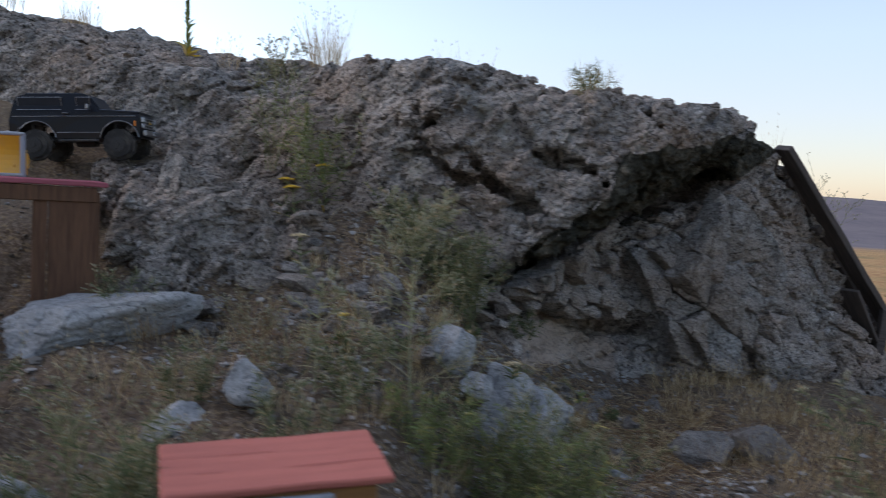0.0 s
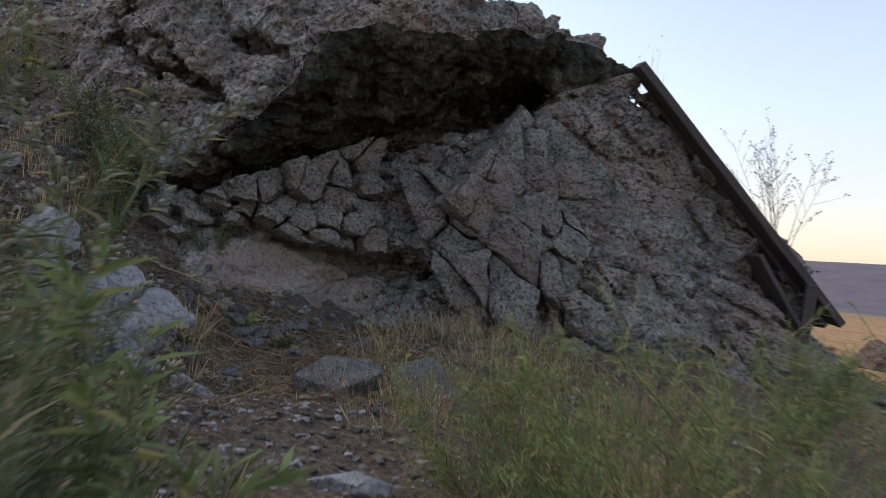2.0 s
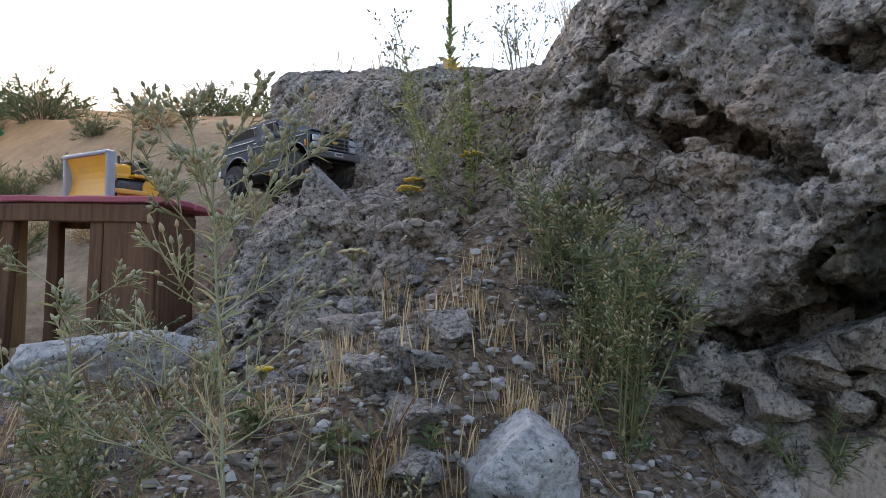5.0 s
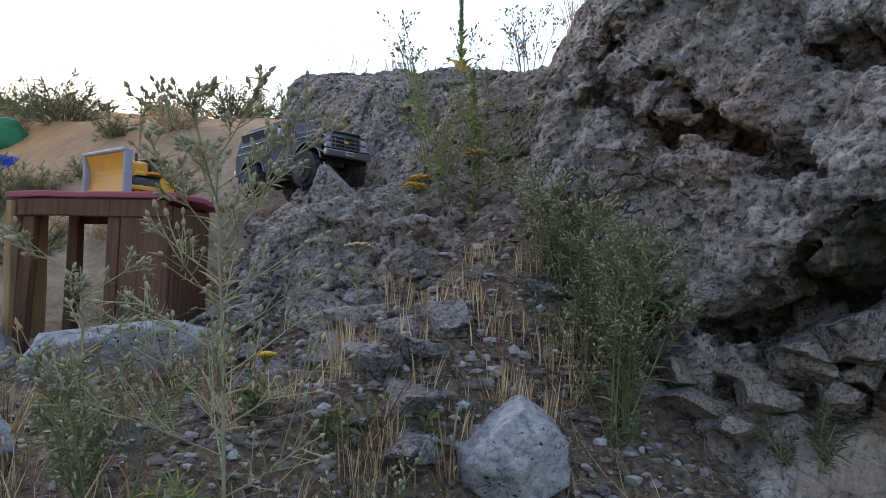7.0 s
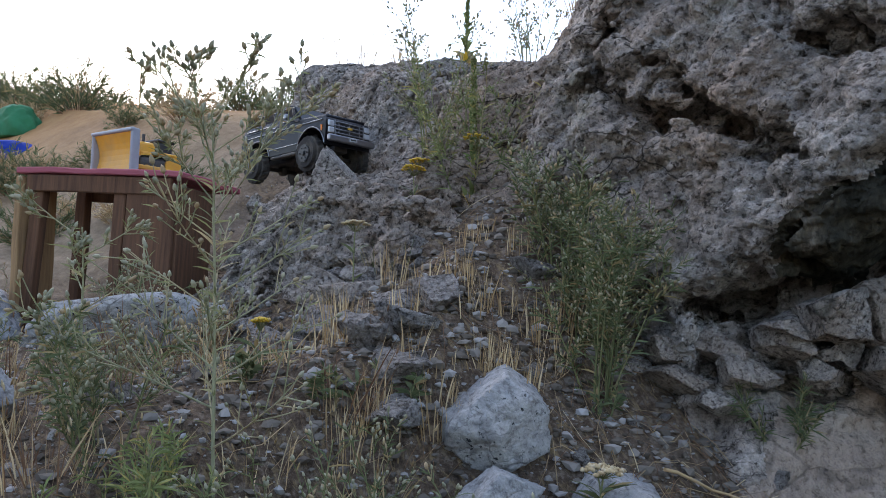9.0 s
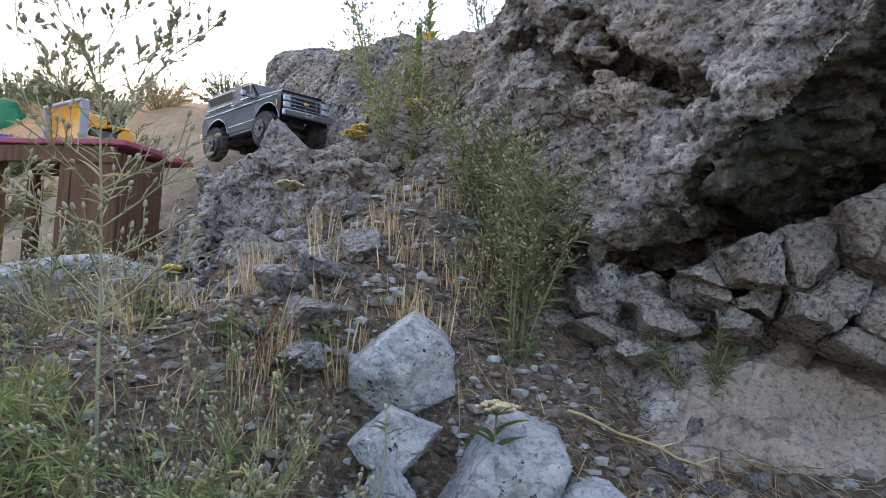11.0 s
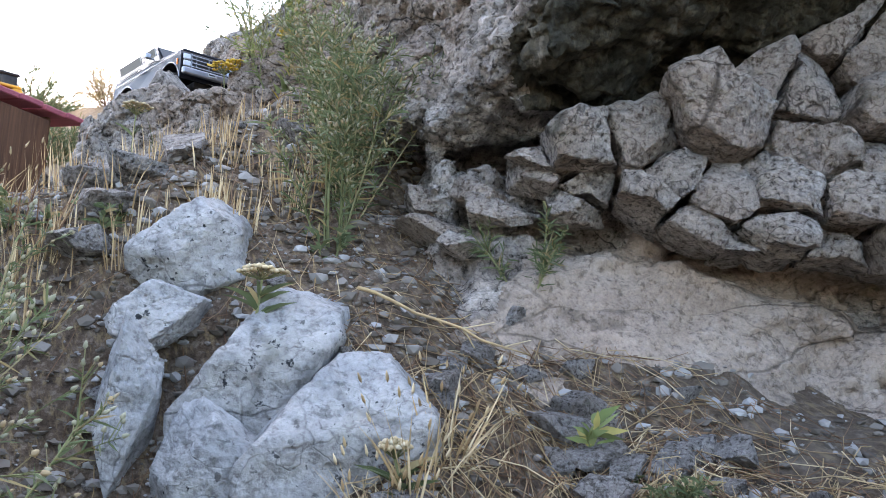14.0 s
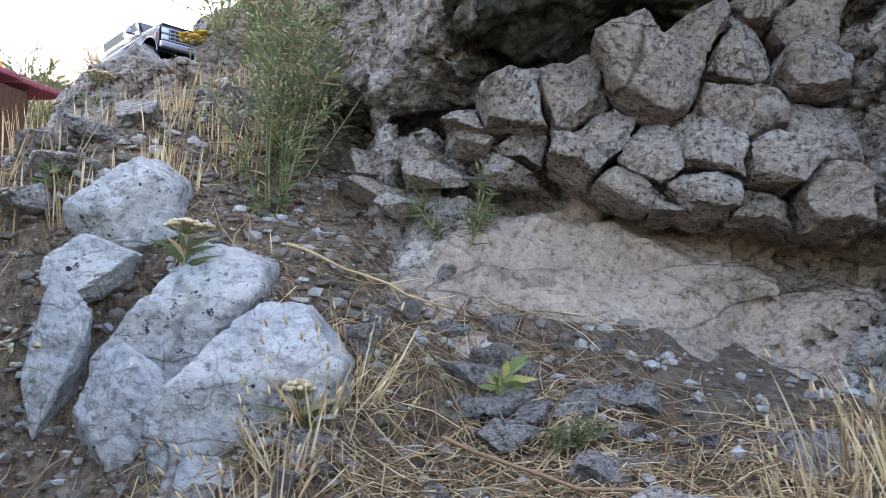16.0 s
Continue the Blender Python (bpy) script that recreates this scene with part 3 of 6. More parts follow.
apron = hull([((0.55, -0.80, 0.30), (2.35, 4.10, 0.45)), ((0.5, 0.2, 0.85), (2.45, 4.25, 0.50)), ((0.9, -0.1, 0.4), (2.95, 4.3, 0.2)), ((0, 1, 0), (0, 4.8, 0)), ((-1, 0, 0), (1.5, 0, 0))], 0.05)
for other in (cap, wall, backing, slab, toe, hillock, bench, seam, apron):
    rock = np.minimum(rock, other)


def carve(d, pts, r0, r1, deep=(0, 1, 0), squash=1.0):
    """Cuts a fissure along a line of points; its radius runs from r0 to r1."""
    n = len(pts) - 1
    for i in range(n):
        a, b = np.array(pts[i]), np.array(pts[i + 1])
        ra, rb = r0 + (r1 - r0) * i / n, r0 + (r1 - r0) * (i + 1) / n
        m = 0.35
        lo = [int(max((min(a[k], b[k]) - m - LO[k]) / STEP, 0)) for k in range(3)]
        hi = [int((max(a[k], b[k]) + m - LO[k]) / STEP) for k in range(3)]
        sl = tuple(slice(lo[k], hi[k]) for k in range(3))
        x, y, z = PX[sl[0]], PY[:, sl[1]], PZ[:, :, sl[2]]
        ab = b - a
        h = ((x - a[0]) * ab[0] + (z - a[2]) * ab[2]) / (ab[0] ** 2 + ab[2] ** 2)
        h = np.clip(h, 0, 1)
        q = np.sqrt((x - a[0] - h * ab[0]) ** 2 + ((y - a[1] - h * ab[1]) * squash) ** 2 + (z - a[2] - h * ab[2]) ** 2)
        d[sl] = np.maximum(d[sl], (ra + (rb - ra) * h) - q)
    return d


# the long crack across the bulge, its branches, and the recess below
rock = carve(rock, [(-0.06, 3.1, 1.50), (0.01, 3.06, 1.43), (0.08, 3.04, 1.37), (0.14, 3.03, 1.32), (0.17, 3.03, 1.27), (0.20, 3.03, 1.235)], 0.008, 0.013, squash=0.22)
rock = carve(rock, [(0.20, 3.03, 1.235), (0.24, 3.03, 1.21), (0.31, 3.03, 1.175), (0.37, 3.03, 1.14), (0.43, 3.03, 1.11), (0.50, 3.04, 1.10), (0.62, 3.10, 1.095), (0.74, 3.2, 1.10)], 0.014, 0.009, squash=0.22)
rock = carve(rock, [(0.18, 3.04, 1.24), (0.12, 3.04, 1.235), (0.06, 3.05, 1.25), (0.01, 3.05, 1.30), (-0.05, 3.07, 1.35)], 0.012, 0.007, squash=0.25)
rock = carve(rock, [(0.29, 3.05, 1.50), (0.33, 3.04, 1.42), (0.36, 3.03, 1.36), (0.45, 3.03, 1.33), (0.58, 3.04, 1.30)], 0.008, 0.009, squash=0.3)
rock = carve(rock, [(0.58, 3.04, 1.30), (0.66, 3.08, 1.22), (0.72, 3.14, 1.16)], 0.009, 0.008, squash=0.3)
rock = carve(rock, [(0.80, 3.15, 1.62), (0.85, 3.18, 1.55), (0.88, 3.2, 1.47), (0.97, 3.3, 1.42), (1.1, 3.42, 1.40)], 0.010, 0.014, squash=0.4)
rock = carve(rock, [(-0.42, 3.25, 1.53), (-0.36, 3.25, 1.46), (-0.28, 3.2, 1.42)], 0.02, 0.012, squash=0.5)
rock = carve(rock, [(0.12, 3.12, 0.85), (0.30, 3.16, 0.86), (0.46, 3.28, 0.93), (0.70, 3.45, 1.03), (1.0, 3.58, 1.16), (1.3, 3.74, 1.30)], 0.022, 0.05, squash=0.16)
rock = carve(rock, [(0.24, 3.08, 0.735), (0.38, 3.2, 0.70), (0.52, 3.34, 0.685), (0.62, 3.45, 0.64), (0.78, 3.5, 0.60), (0.95, 3.5, 0.60)], 0.014, 0.022, squash=0.3)

# relief: slabs and joints near the surface only
band = np.abs(rock) < 0.085
where = np.argwhere(band)
pos = np.array(LO) + where * STEP
turn = np.array(Euler((radians(18), radians(38), radians(-30))).to_matrix())
warp = 0.03 * np.stack([fractal(pos * 3.0 + s, 2) for s in (0.0, 31.0, 57.0)], 1)
rot = (pos + warp) @ turn.T
big_h, big_e = chips(rot * np.array([3.4, 5.0, 7.0]), 3)
mid_h, mid_e = chips(rot * np.array([9.0, 12.0, 17.0]), 8)
lower = sig((0.93 + 0.36 * (pos[:, 0] - 0.4) - pos[:, 2]) / 0.03) * sig((pos[:, 0] - 0.5) / 0.05)
broken = sig((-0.35 - pos[:, 0]) / 0.05) * sig((1.24 - pos[:, 2]) / 0.04)
dome = sig((-0.45 - pos[:, 0]) / 0.06) * sig((pos[:, 2] - 1.24) / 0.04)
flat_slab = sig((0.70 - pos[:, 2]) / 0.02) * sig((pos[:, 0] - 0.15) / 0.05) * sig((0.72 - pos[:, 0]) / 0.04)
amp = (0.75 + 0.5 * lower + 0.5 * broken - 0.3 * dome) * (1 - 0.7 * flat_slab)
relief = 0.085 * (0.55 - big_h) * amp + 0.042 * (0.55 - mid_h) * (0.3 + 0.7 * amp)
gate = sig((fractal(pos * 4.0 + 80.0, 2) - 0.0) / 0.08)
relief -= ((0.030 + 0.015 * (lower + broken)) * np.exp(-(big_e / 0.07) ** 2) * (0.25 + 0.75 * gate) * (1 - flat_slab) + 0.014 * np.exp(-(mid_e / 0.09) ** 2) * amp * (1 - gate))
relief += 0.018 * (1 - 0.6 * flat_slab) * fractal(pos * 2.6, 2)
# the right shoulder breaks into long leaning slabs along its slope
down = unit((0.62, 0.25, -0.52))
face = unit((0.55, -0.82, 0.04))
across = unit(np.cross(face, down))
axes = np.stack([down, across, np.cross(down, across)], 1)
long_h, long_e = chips(((pos + 1.2 * warp) @ axes) * np.array([2.3, 5.2, 3.0]), 21)
slabs = 0.085 * (0.5 - long_h) - 0.05 * np.exp(-(long_e / 0.05) ** 2) + 0.03 * (0.55 - mid_h) - 0.012 * np.exp(-(mid_e / 0.08) ** 2) * gate
side = sig((pos[:, 0] - 1.02 - 0.1 * fractal(pos * 3.0, 2)) / 0.05) * sig((1.36 + 0.05 * (pos[:, 0] - 1.0) - pos[:, 2]) / 0.02)
relief = np.clip(relief * (1 - side) + slabs * side - 0.018 * np.maximum(side, lower), -0.075, 0.075)
rock[band] -= relief.astype(np.float32)
vr, qr = surface_nets(rock, LO, STEP)
keep = vr[qr].min(1)
# drop crumbs that hang loose
lab = np.arange(len(vr))
for _ in range(400):
    m = lab[qr].min(1)
    nxt = lab.copy()
    for k in range(4):
        np.minimum.at(nxt, qr[:, k], m)
    nxt = nxt[nxt]
    if (nxt == lab).all():
        break
    lab = nxt
main = np.bincount(lab).argmax()
ok = (lab[qr[:, 0]] == main) & (keep[:, 1] > 0) & (vr[qr][:, :, 2].max(1) > 0.06) & (vr[qr][:, :, 1].max(1) < 5.0)
qr = qr[ok]


def split(v, q):
    """Every quad into four."""
    e = np.sort(np.concatenate([q[:, [k, (k + 1) % 4]] for k in range(4)]), 1)
    key, inv = np.unique(e[:, 0] * np.int64(len(v)) + e[:, 1], return_inverse=True)
    ends = np.stack([key // len(v), key % len(v)], 1)
    mid = v[ends].mean(1)
    cen = v[q].mean(1)
    n = len(q)
    m = [len(v) + inv[k * n:(k + 1) * n] for k in range(4)]
    c = len(v) + len(mid) + np.arange(n)
    return np.concatenate([v, mid, cen]), np.concatenate([np.stack([q[:, k], m[k], c, m[k - 1]], 1) for k in range(4)])


def vertex_normals(v, q):
    fn = np.cross(v[q[:, 2]] - v[q[:, 0]], v[q[:, 3]] - v[q[:, 1]])
    out = np.zeros_like(v)
    for k in range(4):
        np.add.at(out, q[:, k], fn)
    return out / np.maximum(np.linalg.norm(out, axis=1, keepdims=True), 1e-9)


vr, qr = split(vr, qr)
nr = vertex_normals(vr, qr)
wob = 0.008 * np.stack([fractal(vr * 9.0 + s, 2) for s in (1.0, 33.0, 63.0)], 1)
rr = (vr + wob) @ turn.T
fine_h, fine_e = chips(rr * np.array([22.0, 30.0, 42.0]), 12)
fine = 0.015 * (0.55 - fine_h) - 0.004 * np.exp(-(fine_e / 0.1) ** 2)
calm = 1 - 0.6 * sig((0.70 - vr[:, 2]) / 0.02) * sig((vr[:, 0] - 0.15) / 0.05) * sig((0.72 - vr[:, 0]) / 0.04)
vr = vr + nr * (fine * calm)[:, None] + 0.0015 * np.stack([fractal(vr * 60.0 + s, 2) for s in (3.0, 41.0, 77.0)], 1)
rock_mass = new("rock_outcrop", array_mesh("rock_outcrop", vr, qr, M_ROCK))
# black lichen on the side under the lip, its dark also painting the shade there
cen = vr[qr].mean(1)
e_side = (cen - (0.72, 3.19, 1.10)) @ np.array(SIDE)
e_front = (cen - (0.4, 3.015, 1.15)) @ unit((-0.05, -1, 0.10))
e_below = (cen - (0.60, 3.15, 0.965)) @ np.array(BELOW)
lichen_shade = (e_side > e_front - 0.02 + 0.07 * fractal(cen * (7.0, 7.0, 3.0), 3)) & (e_side > -0.16) & (e_below < 0.07) & (cen[:, 0] > 0.35) & (cen[:, 0] < 1.75)
lichen_shade &= (e_side > (cen - (0.95, 3.14, 1.5)) @ unit((0.62, -0.72, 0.3)) + 0.03 * fractal(cen * 8.0 + 5.0, 2)) & ((cen - (1.2, 3.5, 1.60)) @ unit((0.10, -0.06, 0.99)) < -0.05)
rock_mass.data.materials.append(M_LICHEN_SHADE)
rock_mass.data.materials.append(M_TAN)
tan_face = (np.abs((cen - (0.47, 3.19, 0.59)) @ unit((0.68, -0.45, 0.58))) < 0.06) & (cen[:, 0] + 0.06 * fractal(cen * 6.0, 3) > 0.36) & (cen[:, 0] < 0.82) & (cen[:, 2] < 0.72)
rock_mass.data.polygons.foreach_set("material_index", np.where(tan_face, 2, lichen_shade.astype(np.int32)).astype(np.int32))
tagged(rock_mass, "weathered grey rock outcrop with a dark overhang and cracks", "rock")


def rock_top(x, y):
    """Height of the outcrop's upper side above a place."""
    m = (np.abs(vr[:, 0] - x) < 0.03) & (np.abs(vr[:, 1] - y) < 0.03)
    return float(np.percentile(vr[m, 2], 85)) - 0.008 if m.any() else ground_at(x, y)


# ---- jointed blocks under the overhang ----
def clip_poly(poly, p, n):
    out = []
    for i, a in enumerate(poly):
        b = poly[(i + 1) % len(poly)]
        da, db = (a - p).dot(n), (b - p).dot(n)
        if da <= 0:
            out.append(a)
        if da * db < 0:
            out.append(a + (b - a) * (da / (da - db)))
    return out


def shrink(poly, gap):
    c = sum(poly, Vector((0, 0))) / len(poly)
    res = poly
    for i, a in enumerate(poly):
        b = poly[(i + 1) % len(poly)]
        e = b - a
        n = Vector((e.y, -e.x))
        if n.length < 1e-6:
            continue
        n.normalize()
        if n.dot(c - a) > 0:
            n = -n
        res = clip_poly(res, a - n * gap, n)
    return res


rb = random.Random(11)


def jointed_face(seeds, origin, normal, u, slant, stretch, borders, window, depths, proud=(), reach=9.0):
    """Blocks of a jointed rock face: cells round the seeds in the plane of the face, each a chipped prism of its own depth."""
    normal = Vector(normal).normalized()
    u = Vector(u)
    u = (u - normal * u.dot(normal)).normalized()
    v_ax = u.cross(normal)
    v_ax = v_ax if v_ax.z > 0 else -v_ax
    slant = Vector(slant).normalized()
    for i, s in enumerate(seeds):
        poly = [Vector((min(max(x, s.x - reach), s.x + reach), min(max(y, s.y - reach), s.y + reach))) for x, y in ((window[0], window[1]), (window[2], window[1]), (window[2], window[3]), (window[0], window[3]))]
        for k, o in enumerate(seeds):
            if k != i:
                e = o - s
                poly = clip_poly(poly, (s + o) / 2, (e + slant * (e.dot(slant) * stretch)).normalized())
        for p, n in borders:
            poly = clip_poly(poly, Vector(p), Vector(n).normalized())
        if len(poly) >= 3:
            poly = shrink(poly, rb.uniform(0.002, 0.007) if reach > 1.0 else rb.uniform(0.001, 0.005))
        if len(poly) < 3:
            continue
        c = sum(poly, Vector((0, 0))) / len(poly)
        depth = rb.uniform(*depths) + (0.035 if i in proud else 0.0)
        tilt = Vector((rb.uniform(-0.35, 0.35), rb.uniform(-0.3, 0.45)))
        bm = bmesh.new()
        rings = []
        for lev, sc in ((-0.09, 1.0), (depth * 0.9, 0.99), (depth + 0.006, 0.93)):
            ring = []
            for v in poly:
                q = (v - c) * sc
                h = lev + (q.dot(tilt) if lev > -0.05 else 0.0)
                ring.append(bm.verts.new(u * q.x + v_ax * q.y + normal * h))
            rings.append(ring)
        m = len(poly)
        for r in range(2):
            for k in range(m):
                bm.faces.new((rings[r][k], rings[r][(k + 1) % m], rings[r + 1][(k + 1) % m], rings[r + 1][k]))
        bm.faces.new(rings[2])
        bmesh.ops.triangulate(bm, faces=bm.faces[:])
        bmesh.ops.subdivide_edges(bm, edges=bm.edges[:], cuts=1, use_grid_fill=True)
        for lim in (0.03, 0.016, 0.009) if reach > 1.0 else (0.04, 0.02):
            bmesh.ops.subdivide_edges(bm, edges=[e for e in bm.edges if e.calc_length() > lim], cuts=1, use_grid_fill=True)
        # broken faces: a few planes chip each block, then grain
        for _ in range(5):
            cn = (normal + Vector([rb.uniform(-0.8, 0.8) for _ in range(3)])).normalized()
            cut = max(v.co.dot(cn) for v in bm.verts) - rb.uniform(0.004, 0.02)
            for v in bm.verts:
                over = v.co.dot(cn) - cut
                if over > 0:
                    v.co -= cn * (over * 0.9)
        rough_up(bm, 0.014, 11.0, i)
        rough_up(bm, 0.007, 28.0, i)
        rough_up(bm, 0.0035, 75.0, i)
        bmesh.ops.recalc_face_normals(bm, faces=bm.faces[:])
        ob = part("block", bm, M_BLOCK, rock_mass)
        ob.location = Vector(origin) + u * c.x + v_ax * c.y


SEEDS = [Vector(s) for s in ((0.16, 0.125), (0.24, 0.095), (0.33, 0.06), (0.08, 0.025), (-0.03, -0.005), (-0.14, -0.012), (-0.125, -0.092), (0.08, -0.09), (-0.03, -0.115), (0.03, -0.15),
                             (-0.155, -0.138), (-0.22, -0.11), (-0.315, -0.04), (-0.23, -0.025), (0.175, -0.08), (0.232, -0.02), (0.171, -0.165), (0.28, -0.10), (-0.40, -0.09), (0.25, -0.19),
                             (0.135, -0.20), (0.343, 0.145), (0.27, 0.19), (0.36, -0.05), (0.36, -0.16), (-0.31, -0.13), (0.02, -0.055))]
jointed_face(SEEDS, (0.515, 3.235, 0.85), (0.69, -0.71, 0.12), (0.717, 0.697, 0.0), (0.35, 0.94), 0.5,
             [((0.0, 0.085), (-0.42, 1.0)), ((0.09, -0.175), (-0.10, -1.0)), ((0.09, -0.175), (-0.42, -1.0))], (-0.46, -0.35, 0.40, 0.35), (0.005, 0.07), (3, 14, 17))
# bigger blocks on the wall, and long leaning plates down the shoulder
def scattered(count, window, apart):
    """Seeds strewn at random, none closer than apart."""
    out = []
    for _ in range(4000):
        p = Vector((rb.uniform(window[0], window[2]), rb.uniform(window[1], window[3])))
        if all((p - q).length > apart * rb.uniform(0.7, 1.5) for q in out):
            out.append(p)
        if len(out) == count:
            break
    return out


jointed_face(scattered(15, (0.0, -0.30, 0.40, 0.24), 0.075), (0.98, 3.49, 0.85), (0.14, -0.97, 0.16), (1.0, 0.14, 0.0), (0.72, 0.69), 1.4, [((0.0, 0.17), (-0.42, 1.0)), ((0.0, -0.33), (-0.3, -1.0)), ((-0.06, 0.0), (-1.0, -0.5))],
             (-0.1, -0.45, 0.44, 0.4), (-0.03, 0.05), (), 0.2)
jointed_face(scattered(22, (-0.36, -0.40, 0.70, 0.06), 0.085), (1.575, 3.735, 0.95), (0.55, -0.82, 0.04), (0.62, 0.25, -0.52), (0.15, 0.99), 1.6, [((0.0, 0.10), (0.0, 1.0))], (-0.42, -0.45, 0.75, 0.2), (-0.02, 0.035), (), 0.26)


# ---- boulders and loose stones ----
def stone_mesh(name, size, seed, mat, sub=4, planes=15, rough=0.035, faces=()):
    rng = random.Random(seed)
    bm = bmesh.new()
    bmesh.ops.create_icosphere(bm, subdivisions=sub, radius=1.0)
    cuts = []
    for i in range(planes):
        z = 1 - 2 * (i + 0.5) / planes
        a = i * 2.39996 + rng.uniform(-0.5, 0.5)
        r = math.sqrt(max(0, 1 - z * z))
        n = Vector((r * math.cos(a), r * math.sin(a), z)) + Vector([rng.uniform(-0.3, 0.3) for _ in range(3)])
        cuts.append((n.normalized(), rng.uniform(0.55, 0.95)))
    cuts = [(Vector(n).normalized(), h) for n, h in faces] or cuts
    for v in bm.verts:
        d = v.co.normalized()
        r = min([1.15 if planes > 10 and not faces else 1.5] + [h / max(d.dot(n), 1e-3) for n, h in cuts if d.dot(n) > 0.05])
        p = d * r
        o = Vector((seed * 3.1, seed * 1.7, 0))
        dist = noise.voronoi(p * 3.2 + o, distance_metric="CHEBYCHEV")[0]
        chip = noise.voronoi(p * 8.5 + o, distance_metric="CHEBYCHEV")[0]
        p += d * rough * (1.0 * noise.fractal(p * 1.8 + o, 1.0, 2.0, 3) + 1.6 * (0.4 - dist[0]) + 0.7 * (0.4 - chip[0]) - 1.1 * math.exp(-((dist[1] - dist[0]) / 0.05) ** 2) * (noise.noise(p * 1.5 + o) > 0.05)
                          + 0.35 * noise.fractal(p * 14.0 + o, 1.0, 2.0, 3))
        v.co = Vector((p.x * size[0], p.y * size[1], p.z * size[2]))
    me = bpy.data.meshes.new(name)
    bm.to_mesh(me)
    bm.free()
    me.materials.append(mat)
    me.polygons.foreach_set("use_smooth", [sub > 3 and planes > 10] * len(me.polygons))
    return me


def boulder(at, size, seed, turn=(0, 0, 0), label="pale grey limestone boulder with black lichen specks", mat=None, planes=15, faces=()):
    ob = new("boulder", stone_mesh("boulder", size, seed, mat or M_BOULDER, planes=planes, sub=5, faces=faces))
    ob.matrix_world = pose(*at, *turn)
    return tagged(ob, label, "boulder")


# faces cut to its outline in the camera's view: x right, -y towards camera
boulder((0.075, 2.655, 0.648), (0.1, 0.1, 0.1), 4, (0, 0, 49), "pale angular limestone boulder half sunk in the slope", planes=12,
        faces=[((0.58, -0.15, 0.8), 0.80), ((-0.62, -0.1, 0.78), 0.55), ((-0.97, -0.1, 0.15), 0.80), ((0.97, 0.1, 0.05), 0.86), ((0, 0, -1), 1.0), ((-0.15, -0.85, 0.45), 0.62),
               ((0.45, -0.85, -0.1), 0.72), ((-0.3, -0.8, -0.5), 0.74), ((0.1, 1, 0.2), 0.8), ((0.5, -0.3, -0.8), 0.85), ((-0.6, -0.2, -0.75), 0.82)])
boulder((0.262, 2.695, 0.49), (0.115, 0.115, 0.115), 12, (0, 0, 49), "large pale limestone boulder with dark specks beside a crack", None, 12,
        [((-0.8, -0.1, 0.6), 0.48), ((0.3, -0.1, 0.95), 0.84), ((0.83, -0.1, -0.45), 0.68), ((0, 0, -1), 1.1), ((-1, 0, -0.1), 1.0), ((0.05, -0.7, 0.7), 0.64), ((0.1, -1, -0.1), 0.76), ((0, 1, 0), 0.9), ((0.95, 0, 0.2), 0.95)])
boulder((0.385, 2.735, 0.405), (0.12, 0.12, 0.12), 23, (0, 0, 49), "broad pale limestone boulder with a smooth creased top", None, 12,
        [((-0.74, -0.1, 0.68), 0.64), ((0, 0, 1), 0.85), ((0.7, -0.05, 0.71), 0.88), ((1, 0, 0.05), 0.98), ((0, 0, -1), 1.15), ((-1, 0, -0.15), 0.98), ((0, -0.72, 0.7), 0.70), ((0.1, -1, -0.1), 0.84), ((0, 1, 0), 0.9), ((0.6, -0.6, -0.5), 0.95)])
boulder((0.30, 2.60, 0.335), (0.075, 0.07, 0.115), 34, (0, 6, 20), "grey split boulder below the larger ones", planes=11)
boulder((0.47, 2.67, 0.255), (0.12, 0.10, 0.10), 45, (0, 0, 10), "grey boulder base sunk in dry soil", planes=12)
boulder((0.63, 2.65, 0.21), (0.12, 0.08, 0.08), 46, (0, 16, 10), "grey boulder foot sunk in dry soil", planes=12)
boulder((0.165, 2.57, 0.545), (0.075, 0.06, 0.055), 56, (10, 0, 50), "small grey boulder wedged between larger stones", planes=10)
boulder((0.20, 2.53, 0.42), (0.05, 0.05, 0.11), 67, (0, 8, 15), "narrow upright grey stone wedged beside boulders", planes=10)
boulder((-1.02, 2.40, 0.745), (0.29, 0.16, 0.10), 78, (14, -10, 35), "flat pale rock slab lying below the table", planes=11)
boulder((-0.45, 2.02, 0.66), (0.06, 0.06, 0.07), 89, (0, 0, 0), "small pale grey boulder among weeds")
boulder((-1.45, 2.2, 0.76), (0.2, 0.16, 0.09), 17, (0, 6, 0), "low grey boulder beside the table legs")
boulder((0.96, 2.72, 0.29), (0.11, 0.10, 0.065), 28, (20, -8, 10), "grey rock slab poking out of dry grass", M_STONE, 9)
boulder((1.22, 2.79, 0.28), (0.16, 0.10, 0.08), 39, (24, 14, -14), "angular grey rock slab poking out of dry grass", M_STONE, 9)
boulder((0.17, 1.84, 0.33), (0.085, 0.075, 0.07), 50, (0, 0, 30), "pale boulder in dry weeds")
boulder((0.33, 1.95, 0.33), (0.05, 0.04, 0.035), 51, (0, 0, 70), "small pale stone in dry weeds")
boulder((1.27, 2.14, 0.225), (0.09, 0.05, 0.03), 61, (0, 0, 10), "flat grey stone in dry grass")
boulder((-0.88, 1.55, 0.50), (0.2, 0.18, 0.13), 72, (0, 0, 25), "large pale boulder beside the red-roofed toy house")
boulder((-0.62, 1.95, 0.57), (0.10, 0.08, 0.07), 83, (10, -10, 15), "grey boulder overgrown by weeds")
